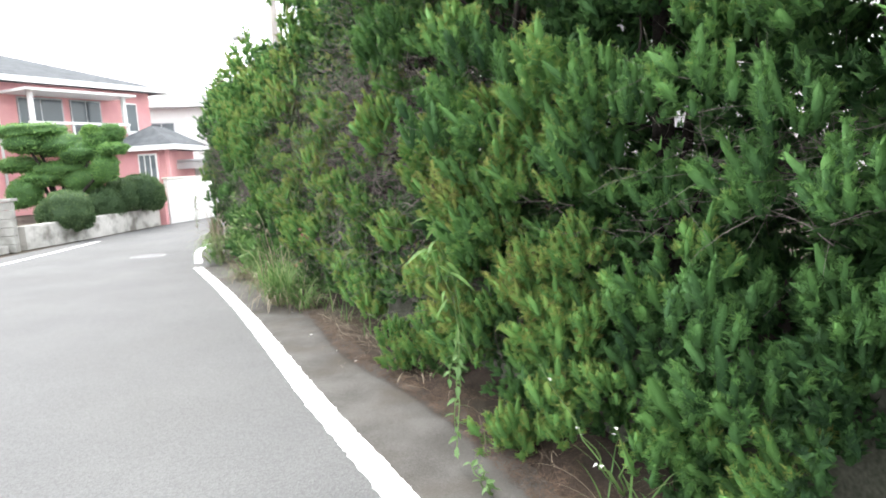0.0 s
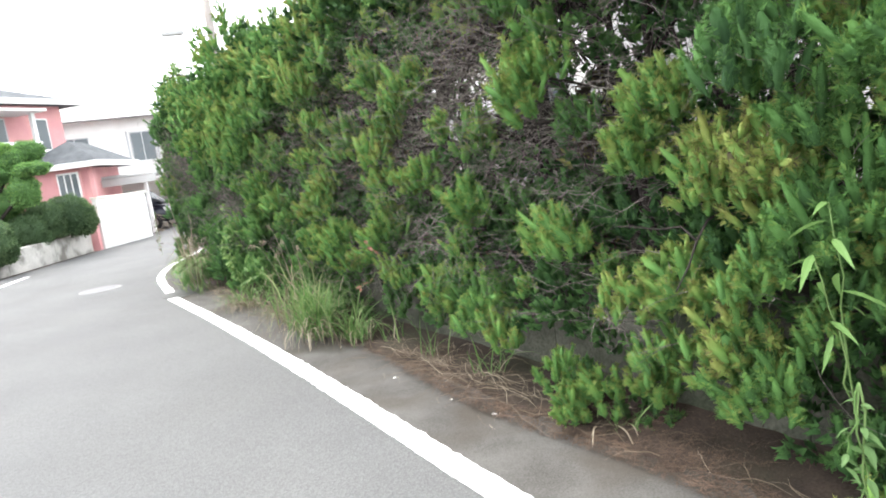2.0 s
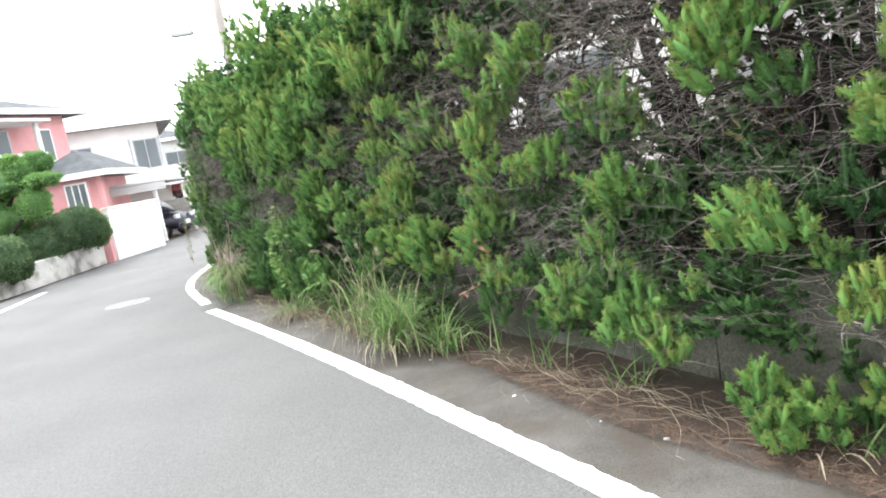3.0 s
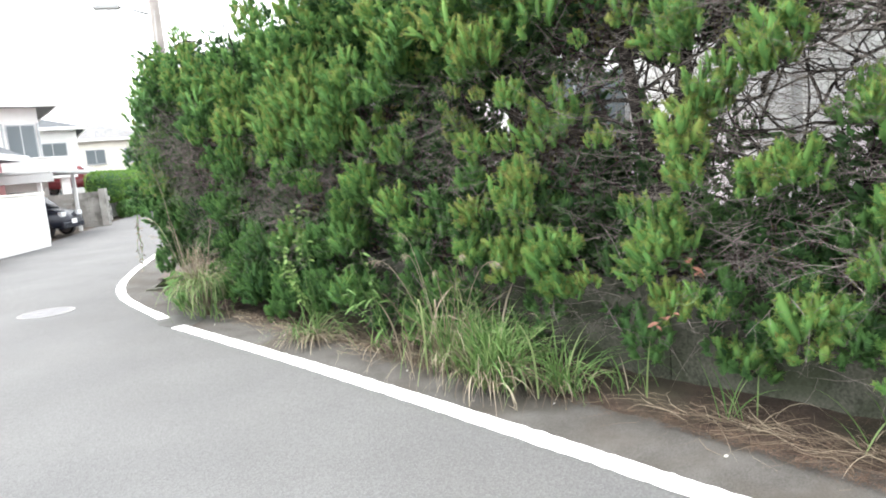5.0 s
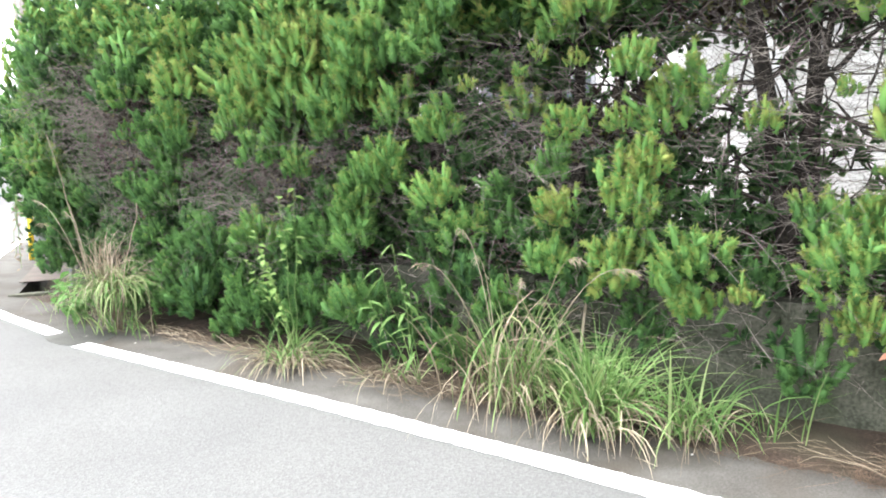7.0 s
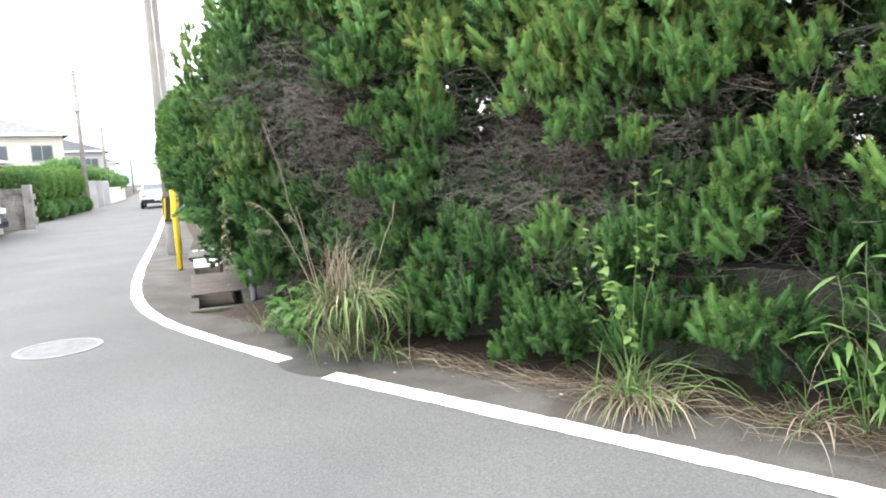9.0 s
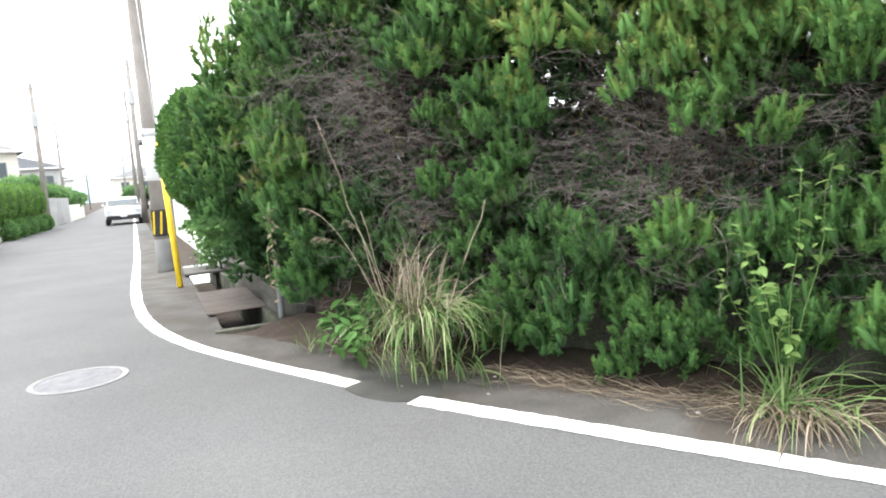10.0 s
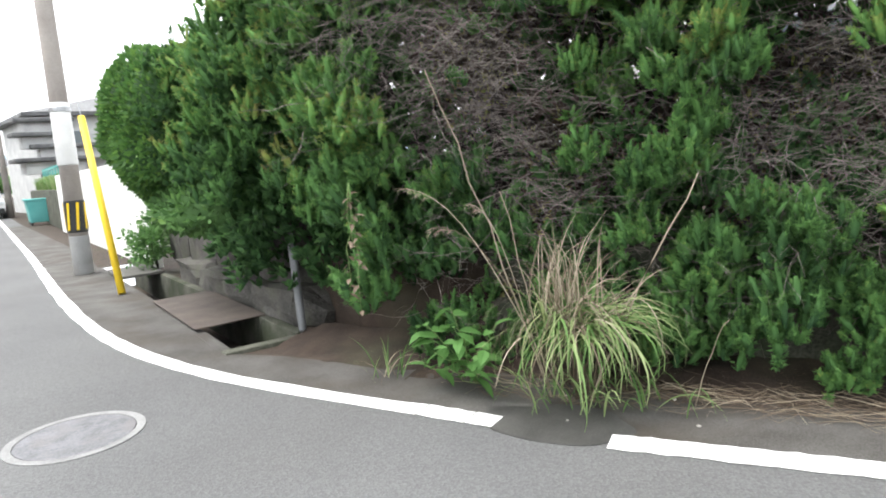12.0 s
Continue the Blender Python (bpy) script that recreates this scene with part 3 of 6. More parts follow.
def put_tuft(q, z, depth, size, bank, tint, lift=0.8, lean=None, fan=0.0):
    p, inward = face_at(q)
    xy = p + inward * depth
    side = np.array([-inward[1], inward[0]])
    axis = np.array([*(-inward * (0.4 if lean is None else lean) + side * fan), lift]) + hr.normal(0, 0.17, 3)
    v, f, t, nn = bank[hr.integers(len(bank))]
    m = frame_of(axis, hr.uniform(0, 6.28)) * size
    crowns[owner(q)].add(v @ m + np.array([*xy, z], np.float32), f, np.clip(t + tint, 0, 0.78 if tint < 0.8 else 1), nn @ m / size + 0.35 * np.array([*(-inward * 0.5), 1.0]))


def lump(q, z):
    """Bulges and hollows of the face."""
    return 0.17 * noise.noise(Vector((q * 1.3, z * 1.1, 3.0))) + 0.1 * noise.noise(Vector((q * 3.1, z * 2.6, 9.0)))


def cover(q, z):
    """How closely the face is grown over with green, besides the single clumps."""
    if q < 0.7:
        return 0.5
    if q > 10.35:
        return 1.0
    if 9.2 < q and 1.1 < z < 2.6:
        return 0.03
    if q > 6.4 and z > 1.95 + 0.1 * math.sin(q * 5):
        return 0.95
    if z > 2.35:
        return 0.3 if 1.6 < q < 4.2 else 0.8
    return 0.1 if 1.0 < q < 5.4 else 0.2


row = 0
z = 0.1
while z < 3.7:
    q = -3.3 + (0.13 if row % 2 else 0)
    while q < 13.6:
        qq, zz = q + hr.uniform(-0.1, 0.1), z + hr.uniform(-0.1, 0.1)
        hi, lo = top_of(qq), bottom_of(qq)
        if lo - 0.02 < zz < hi:
            grown = cover(qq, zz)
            thin = noise.noise(Vector((qq * 2.1, zz * 1.9, 5.0)))
            near = -2.3 < qq < 11.6 and zz < 2.5
            if hr.uniform() < grown:
                low = max(0, 0.6 - zz) * 0.5
                # tint rises above 1.3 m: the sky's glare painted on the upper hedge
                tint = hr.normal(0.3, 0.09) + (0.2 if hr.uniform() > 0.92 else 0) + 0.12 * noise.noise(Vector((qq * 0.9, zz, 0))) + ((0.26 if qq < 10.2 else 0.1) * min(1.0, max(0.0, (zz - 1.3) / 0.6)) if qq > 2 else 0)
                size = hr.uniform(0.65, 1.05) + max(0.0, 0.4 * thin)
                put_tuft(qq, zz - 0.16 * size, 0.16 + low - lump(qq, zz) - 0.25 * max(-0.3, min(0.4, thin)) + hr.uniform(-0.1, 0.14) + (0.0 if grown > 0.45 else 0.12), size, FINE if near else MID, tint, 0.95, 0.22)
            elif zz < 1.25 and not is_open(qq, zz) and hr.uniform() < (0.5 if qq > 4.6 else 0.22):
                # low tufts set deeper and tinted dark, inner shade put into their colour
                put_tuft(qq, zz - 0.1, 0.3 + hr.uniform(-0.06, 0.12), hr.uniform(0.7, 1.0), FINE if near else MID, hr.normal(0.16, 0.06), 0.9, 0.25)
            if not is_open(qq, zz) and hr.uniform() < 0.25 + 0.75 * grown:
                # backing tufts in the darkest green: painted shade behind the face
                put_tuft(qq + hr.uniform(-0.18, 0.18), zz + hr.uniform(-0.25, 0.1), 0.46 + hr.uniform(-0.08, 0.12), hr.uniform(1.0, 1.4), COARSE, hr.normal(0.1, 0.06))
        q += 0.25
    z += 0.235
    row += 1


def clumps(tint, spots):
    """Green clumps that stand out of the twigs: along, height, radius."""
    for q, z, r in spots:
        shade = tint + hr.normal(0, 0.05)
        for k in range(1 + int(1.3 * (r / 0.115) ** 2)):
            a, far = k * 2.4 + hr.uniform(0, 1), 0.0 if k == 0 else r * hr.uniform(0.35, 0.8)
            size = min(0.95, max(0.38, r / 0.17)) * hr.uniform(0.75, 1.05)
            put_tuft(q + far * math.cos(a), z + far * math.sin(a) - 0.15 * size, 0.12 + hr.uniform(-0.09, 0.09), size, FINE, shade + hr.normal(0, 0.03), 0.95, 0.28)


clumps(0.58, ((-0.11, 1.0, 0.18), (-0.22, 1.09, 0.13), (-0.44, 1.18, 0.12), (0.16, 1.16, 0.12), (0.19, 1.87, 0.12), (-0.05, 1.7, 0.18), (-0.33, 1.65, 0.13), (-0.08, 1.47, 0.13), (-0.36, 1.47, 0.13), (-0.54, 1.72, 0.12), (0.01, 0.63, 0.14),
             (-0.34, 0.82, 0.18), (-0.61, 0.87, 0.1), (-0.57, 0.6, 0.13), (-0.33, 0.54, 0.14), (0.04, 0.2, 0.15), (-0.32, 0.32, 0.12), (0.34, 0.76, 0.1), (0.61, 0.51, 0.14), (0.75, 0.63, 0.13), (0.94, 0.96, 0.16), (0.55, 0.98, 0.14)))
clumps(0.54, ((1.71, 1.88, 0.18), (1.02, 1.62, 0.2), (1.15, 1.5, 0.14), (0.55, 1.74, 0.12), (2.45, 1.27, 0.17), (1.66, 1.13, 0.17), (1.41, 0.93, 0.09), (1.24, 0.8, 0.14), (1.01, 0.58, 0.12), (1.6, 0.2, 0.14), (1.22, 0.38, 0.13), (1.75, 0.34, 0.12),
              (3.32, 0.69, 0.1), (2.41, 0.63, 0.16), (2.22, 0.5, 0.14), (2.52, 1.77, 0.06), (3.54, 2.25, 0.15), (2.05, 0.75, 0.1), (2.46, 0.85, 0.09), (2.91, 0.75, 0.17), (2.79, 0.7, 0.12), (2.64, 0.95, 0.12)))
clumps(0.58, ((3.04, 2.1, 0.15), (3.06, 1.94, 0.09), (3.01, 1.45, 0.15), (2.62, 1.67, 0.08), (3.43, 1.78, 0.16), (3.35, 1.87, 0.12), (3.48, 1.43, 0.12), (3.67, 1.05, 0.2), (3.59, 1.23, 0.09), (3.66, 0.7, 0.14), (3.43, 0.76, 0.09),
              (4.06, 1.66, 0.09), (3.72, 1.76, 0.05), (4.17, 2.24, 0.08), (4.38, 1.02, 0.16), (4.64, 1.47, 0.15), (4.65, 1.24, 0.12), (4.74, 1.67, 0.1), (4.75, 0.97, 0.15), (4.95, 2.33, 0.14), (5.05, 1.68, 0.12), (5.1, 1.23, 0.14), (5.15, 0.95, 0.14)))
clumps(0.46, ((5.47, 0.64, 0.13), (5.49, 1.34, 0.09), (5.75, 1.08, 0.13), (5.91, 1.3, 0.14), (6.05, 2.23, 0.15), (6.29, 1.77, 0.1), (5.97, 1.72, 0.14), (6.3, 1.5, 0.17), (6.49, 2.2, 0.19), (6.55, 1.3, 0.15), 
              (7.5, 2.1, 0.3), (7.2, 1.96, 0.2), (7.39, 1.67, 0.16), (7.12, 1.5, 0.13), (6.75, 1.85, 0.18), (7.63, 0.97, 0.15), (7.15, 2.36, 0.2)))
# next two sets tinted down: the deep shade of this stretch is painted
clumps(0.32, ((6.48, 0.6, 0.17), (6.67, 0.54, 0.16), (6.62, 1.05, 0.15), (6.95, 1.0, 0.17), (7.2, 0.96, 0.17), (7.08, 0.52, 0.18)))
clumps(0.3, ((7.52, 0.46, 0.15), (7.8, 0.52, 0.18), (7.97, 0.2, 0.13), (8.14, 0.62, 0.16), (8.41, 0.42, 0.19), (8.15, 0.97, 0.16), (8.33, 1.04, 0.13), (8.55, 0.82, 0.17), (8.75, 0.46, 0.18), (8.92, 0.89, 0.12), (8.82, 1.24, 0.15), (8.63, 1.22, 0.12),
             (8.62, 1.48, 0.17), (8.42, 1.7, 0.14), (8.72, 1.68, 0.14), (8.82, 1.88, 0.14), (9.15, 1.79, 0.11), (9.2, 1.31, 0.13), (9.2, 0.46, 0.2), (9.25, 2.26, 0.17), (10.06, 1.19, 0.12), (10.5, 1.31, 0.13), (9.8, 1.75, 0.08)))
# yellowish sparse clumps
clumps(0.68, ((0.69, 1.44, 0.15), (0.44, 1.4, 0.18), (0.85, 1.77, 0.09), (4.34, 0.74, 0.12), (5.22, 2.06, 0.07), (5.0, 2.01, 0.07), (4.71, 1.99, 0.11), (5.65, 1.91, 0.07), (3.88, 1.25, 0.05), (6.53, 1.92, 0.1), (4.1, 0.82, 0.1), (2.6, 1.72, 0.06), (5.33, 1.96, 0.05)))
# pointed leaders along the top, in a paler tint for painted sky glare
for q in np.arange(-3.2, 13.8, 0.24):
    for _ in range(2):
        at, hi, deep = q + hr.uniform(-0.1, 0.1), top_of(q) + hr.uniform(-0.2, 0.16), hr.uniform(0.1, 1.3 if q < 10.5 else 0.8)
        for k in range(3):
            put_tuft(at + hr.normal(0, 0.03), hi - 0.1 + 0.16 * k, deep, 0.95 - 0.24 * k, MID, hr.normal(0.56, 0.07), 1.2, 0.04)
# the canopy that closes the hedge above its bare inside
for q in np.arange(-4.8, 11.0, 0.3):
    for deep in np.arange(0.45, 2.0, 0.3):
        for _ in range(2):
            put_tuft(q + hr.uniform(-0.15, 0.15), top_of(q) - hr.uniform(0.25, 0.8), deep + hr.uniform(-0.12, 0.12), hr.uniform(1.2, 1.6), COARSE, hr.normal(0.4, 0.08), 0.9, 0.1)
# the hedge's inner and rear mass, with inner shade put into its dark tints
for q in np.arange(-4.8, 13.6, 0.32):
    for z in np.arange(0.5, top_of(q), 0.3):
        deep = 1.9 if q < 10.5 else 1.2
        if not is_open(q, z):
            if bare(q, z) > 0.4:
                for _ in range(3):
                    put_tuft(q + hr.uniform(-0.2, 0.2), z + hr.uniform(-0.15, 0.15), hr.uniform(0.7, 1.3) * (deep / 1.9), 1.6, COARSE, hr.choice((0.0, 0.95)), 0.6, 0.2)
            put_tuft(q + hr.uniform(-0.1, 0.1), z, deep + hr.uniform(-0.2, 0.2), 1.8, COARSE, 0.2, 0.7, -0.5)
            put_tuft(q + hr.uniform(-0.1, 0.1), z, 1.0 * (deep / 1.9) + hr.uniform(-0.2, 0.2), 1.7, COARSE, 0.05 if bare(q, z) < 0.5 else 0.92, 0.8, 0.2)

# ---- trunks, limbs and dead twigs ----
def wander(p, way, length, n, wild, droop=0.0):
    pts, way = [np.array(p, float)], np.array(way, float)
    for _ in range(n):
        way = way + hr.normal(0, wild, 3) + np.array([0, 0, -droop])
        way /= np.linalg.norm(way)
        pts.append(pts[-1] + way * length / n)
    return np.array(pts)


for k, (s, deep) in enumerate(TREES):
    p, inward = face_at(s)
    base = np.array([*(p + inward * (deep - 0.6)), 0.58])
    stems = 4 if k in (4, 5, 6, 7) else 2
    for j in range(stems):
        lean = np.array([*(inward * hr.uniform(0.0, 0.12) + np.array([-inward[1], inward[0]]) * hr.normal(0, 0.08 if j == 0 else 0.24)), 1.0])
        pts = wander(base + [hr.normal(0, 0.06), hr.normal(0, 0.06), 0], lean, 2.3 if k < 12 else 1.8, 9, 0.045)
        r = hr.uniform(0.045, 0.07) if j == 0 else hr.uniform(0.025, 0.045)
        limbs[k].tube(pts, r * 1.25, r * 0.4, 8)
        for _ in range(11 if j == 0 else 7):
            at = pts[hr.integers(2, len(pts))]
            out = -inward * hr.uniform(-0.6, 0.35) + np.array([inward[1], -inward[0]]) * hr.normal(0, 0.8)
            b = wander(at, [*out, hr.uniform(0.1, 0.8)], hr.uniform(0.5, 0.95) * (0.55 if k > 11 else 1.0), 6, 0.22)
            limbs[k].tube(b, hr.uniform(0.008, 0.018), 0.004, 5)
            for _ in range(3):
                c = b[hr.integers(2, len(b))]
                limbs[k].tube(wander(c, [*(out + hr.normal(0, 0.6, 2)), hr.uniform(0.0, 0.9)], hr.uniform(0.25, 0.5), 5, 0.3), 0.007, 0.002, 4)


# dark bare boughs and branchlets that cross the thin places
for a, c, b, d in OPEN:
    for _ in range(int(45 * b * d)):
        q, z = a + b * hr.uniform(-1, 1), c + d * hr.uniform(-1.1, 0.8)
        p, inward = face_at(q)
        side = np.array([-inward[1], inward[0]])
        b0 = wander([*(p + inward * hr.uniform(0.45, 1.3)), z], [*(side * hr.normal(0, 0.9) - inward * hr.uniform(-0.3, 0.5)), hr.uniform(-0.1, 1.0)], hr.uniform(0.4, 0.9), 7, 0.24)
        limbs[owner(q)].tube(b0, hr.uniform(0.006, 0.014), 0.003, 5)
        for _ in range(3):
            limbs[owner(q)].tube(wander(b0[hr.integers(1, 7)], [*(side * hr.normal(0, 0.8) + hr.normal(0, 0.4, 2)), hr.normal(0.3, 0.5)], hr.uniform(0.2, 0.4), 4, 0.3), 0.005, 0.0015, 4)


def dead(q, z, count, spread=0.3, long=0.45, droop=0.0, depth=0.25, thick=0.0022):
    """A spray of dry twigs about a place of the hedge's face."""
    k = owner(q)
    for _ in range(count):
        qq = q + hr.normal(0, spread)
        p, inward = face_at(qq)
        side = np.array([-inward[1], inward[0]])
        start = np.array([*(p + inward * (depth + hr.uniform(-0.1, 0.55))), z + hr.normal(0, spread * 0.7)])
        way = -inward * hr.uniform(-0.2, 1.0) + side * hr.normal(0, 0.9)
        pts = wander(start, [*way, hr.normal(0.1, 0.25)], long * hr.uniform(0.5, 1.3), 6, 0.2, droop)
        twigs[k].tube(pts, thick * hr.uniform(0.4, 1.1), 0.0006, 3)
        for _ in range(2):
            c = pts[hr.integers(1, 5)]
            twigs[k].tube(wander(c, [*(way + hr.normal(0, 0.7, 2)), hr.normal(0.1, 0.4)], long * 0.4, 3, 0.25, droop), thick * 0.4, 0.0005, 3)


for a, c, b, d, strength in BARE:
    if c > 0.8 and b < 1.2:
        dead(a, c, int(200 * b * d * 4 * strength), max(b, d) * 0.5)
for q, z in ((0.5, 1.9), (1.7, 1.9), (3.0, 2.2), (5.8, 1.7), (6.2, 1.3), (6.9, 1.35), (0.3, 1.0), (-0.5, 1.2), (3.5, 0.9), (3.0, 0.9), (4.9, 0.9), (10.6, 1.6), (5.9, 1.0)):
    dead(q, z, 40, 0.3)
for q, z in ((7.7, 1.0), (8.0, 0.8), (7.4, 0.9), (9.4, 1.1), (3.2, 0.9), (2.8, 1.0), (2.5, 0.9)):
    dead(q, z, 45, 0.22, 0.4, 0.16, 0.2, 0.003)
for q in np.arange(-1.2, 10.3, 0.26):
    for z in np.arange(0.55, 2.6, 0.26):
        if cover(q, z) < 0.4:
            dead(q, z, 3 if is_open(q, z) else 8, 0.15, 0.45, 0.03, 0.22, 0.003)
# grey web of dry creeper on the corner
for q, z in ((9.9, 2.0), (10.2, 2.25), (9.7, 1.7), (10.4, 1.9)):
    dead(q, z, 75, 0.26, 0.4, 0.1, 0.0, 0.0026)

for k, (s, deep) in enumerate(TREES):
    p, inward = face_at(s)
    base = np.array([*(p + inward * (deep - 0.6)), 0.0])
    e = thing("juniper_tree", "overgrown green juniper of the hedge with bare brown inner twigs", "tree", group="junipers of the hedge")
    limbs[k].make("trunk", BARK, e, "dark rough trunk with forked limbs")
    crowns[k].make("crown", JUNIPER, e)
    if twigs[k].n:
        twigs[k].make("dead_growth", TWIG, e, "dry grey-brown leafless twigs")["kind"] = "stuff"

# ---- street things by the corner ----
def mover(x, y, z=0.0, rz=0.0):
    return pose(x, y, z, 0, 0, rz)


cover = thing("manhole_cover", "round pale iron manhole cover flush with the asphalt", "manhole", mover(-6.03, 13.03))
part("rim", lathe([(0.29, 0.0), (0.29, 0.006), (0.335, 0.006), (0.335, 0.0)], 40), RING, cover, "pale ring")
part("lid", lathe([(0.285, 0.0), (0.285, 0.005), (0.0, 0.005)], 40), MANHOLE, cover)

gutter = thing("gutter", "open concrete roadside gutter with damp dark bottom", "gutter", kind="structure")
for a, (L, R) in enumerate(zip(zip(GUT_L, GUT_L[1:]), zip(GUT_R, GUT_R[1:]))):
    (l0, l1), (r0, r1) = L, R
    part("gutter_wall", prism([(l0[0] - 0.09, l0[1]), (l0[0], l0[1]), (l1[0], l1[1]), (l1[0] - 0.09, l1[1])], -0.5, 0.004, 0.002), DIRTY_SHADED_ASPHALT, gutter)
    part("gutter_wall", prism([(r0[0], r0[1]), (r0[0] + 0.09, r0[1]), (r1[0] + 0.09, r1[1]), (r1[0], r1[1])], -0.5, 0.03, 0.004), MOSSY, gutter)
    part("gutter_bottom", prism([l0, r0, r1, l1], -0.52, -0.36), EARTH, gutter)
part("gutter_end", prism([(-4.93, 13.84), (-4.27, 13.79), (-4.27, 13.895), (-4.93, 13.945)], -0.5, 0.02, 0.006), MOSSY, gutter)
plate = thing("gutter_cover", "weathered brown steel plate lying over the gutter", "cover plate", mover(0, 0, 0))
part("plate", prism([(-4.86, 14.72), (-4.24, 14.72), (-4.12, 16.45), (-4.74, 16.45)], 0.031, 0.04, 0.002), RUSTED, plate)
plate2 = thing("gutter_cover", "grey concrete slab lying over the gutter", "cover plate")
part("slab", prism([(-4.62, 18.5), (-4.05, 18.5), (-3.99, 19.5), (-4.54, 19.5)], 0.031, 0.07, 0.006), KERB, plate2)

pipe = thing("drain_pipe", "short grey plastic drain pipe beside the gutter", "pipe")
so = Soup()
so.tube([(-4.36, 13.86, -0.03), (-4.33, 13.88, -0.01), (-4.29, 13.9, 0.05), (-4.28, 13.93, 0.2), (-4.27, 13.99, 0.8)], 0.032, 0.032, 10)
so.make("pipe", PIPE_GREY, pipe)

# natural stone wall along the gutter
stones = thing("stone_wall", "rough grey boulders set as a low retaining wall", "wall", kind="structure")
sr = np.random.default_rng(5)


def boulder(cx, cy, cz, sx, sy, sz, material=STONE):
    """An angular weathered stone."""
    bm = bmesh.new()
    bmesh.ops.create_cube(bm, size=2)
    bmesh.ops.subdivide_edges(bm, edges=bm.edges[:], cuts=3, use_grid_fill=True)
    off = Vector(sr.uniform(0, 60, 3))
    for v in bm.verts:
        round_off = v.co.length
        v.co = v.co * (0.55 + 0.45 / max(1.0, round_off))
        v.co += Vector((noise.noise(v.co * 0.9 + off), noise.noise(v.co * 0.9 - off), noise.noise(v.co * 0.9 + off * 2))) * 0.3
        v.co += Vector((noise.noise(v.co * 3 + off), noise.noise(v.co * 3 - off), 0)) * 0.1
    bmesh.ops.scale(bm, vec=(sx, sy, sz), verts=bm.verts)
    bmesh.ops.translate(bm, vec=(cx, cy, cz), verts=bm.verts)
    part("stone", bm, material, stones)


y = 14.1
while y < 17.6:
    w = sr.uniform(0.3, 0.6)
    boulder(-4.0 + (y - 14) * 0.06, y + w, 0.1 + sr.uniform(-0.03, 0.03), 0.24, w * 1.02, 0.2)
    y += w * 1.9
y = 14.5
while y < 18.3:
    w = sr.uniform(0.16, 0.34)
    boulder(-3.82 + (y - 14) * 0.05 + sr.uniform(-0.06, 0.06), y + w, 0.42 + sr.uniform(-0.06, 0.06), 0.26, w * 1.05, sr.uniform(0.34, 0.5))
    y += w * 1.9

# power pole with reflective band and guy wire
pole = thing("utility_pole", "tall brown-grey concrete utility pole with pale sheet", "utility pole", mover(-4.75, 20.0))
part("shaft", lathe([(0.132, 0), (0.124, 2.45), (0.088, 9.5)], 20), POLE_MAT, pole, smooth=True)
part("sheet", lathe([(0.1328, 1.58), (0.1376, 1.6), (0.132, 2.44), (0.124, 2.46)], 20), POLE_WRAP, pole, "pale grey protective sheet", smooth=True)
part("collar", lathe([(0.136, 2.33), (0.146, 2.34), (0.146, 2.39), (0.136, 2.4)], 16), ALU, pole)
part("base_sheet", lathe([(0.1336, 0.0), (0.136, 0.02), (0.1344, 0.55), (0.1296, 0.57)], 20), POLE_BASE, pole, "pale grey base sheet", smooth=True)
band = part("band", lathe([(0.1344, 0.62), (0.1408, 0.63), (0.1392, 1.07), (0.1328, 1.08)], 20), BLACK, pole, "black and yellow reflective band")
for k in range(7):
    a = math.tau * k / 7
    bm = box(-0.017, -0.003, 0.66, 0.017, 0.003, 1.05)
    for v in bm.verts:
        v.co.x += (v.co.z - 0.85) * 0.1
    part("stripe", bm, YELLOW, band).matrix_basis = Matrix.Rotation(a, 4, "Z") @ Matrix.Translation((0, -0.1424, 0))
lampo = thing("street_lamp", "flat white street lamp on an arm of the pole", "street lamp", mover(-4.75, 20.0))
so = Soup()
so.tube([(-0.13, 0, 5.3), (-0.6, 0, 5.45), (-0.75, 0, 5.47)], 0.025, 0.02, 8)
so.make("arm", ALU, lampo)
part("head", box(-1.25, -0.1, 5.42, -0.72, 0.1, 5.54, 0.03), GREY_WALL, lampo)
guy = thing("guy_wire", "guy wire with a bright yellow plastic guard", "guy wire")
so = Soup()
so.tube([(-4.81, 17.45, 0.0), (-4.75, 20.0, 5.6)], 0.006, 0.006, 6)
so.make("wire", ALU, guy)
f0, f1 = np.array([-4.81, 17.46, 0.015]), np.array([-4.785, 18.42, 2.12])
so = Soup()
so.tube([f0, f0 + (f1 - f0) * 0.5, f1], 0.042, 0.042, 12)
so.make("guard", YELLOW, guy, "yellow plastic guard tube")


def far_pole(x, y, h, r=0.15):
    e = thing("utility_pole", "distant grey concrete utility pole with crossarms", "utility pole", mover(x, y), group="poles along the street")
    part("shaft", lathe([(r, 0), (r * 0.6, h)], 12), POLE_MAT, e, smooth=True)
    for k in (0.3, 0.9):
        part("crossarm", box(-0.6, -0.04, h - k, 0.6, 0.04, h - k + 0.08, 0.01), ALU, e)
    part("transformer", lathe([(0.16, h - 2.3), (0.18, h - 2.25), (0.18, h - 1.6), (0.16, h - 1.55)], 12), GREY_WALL, e)
    return e


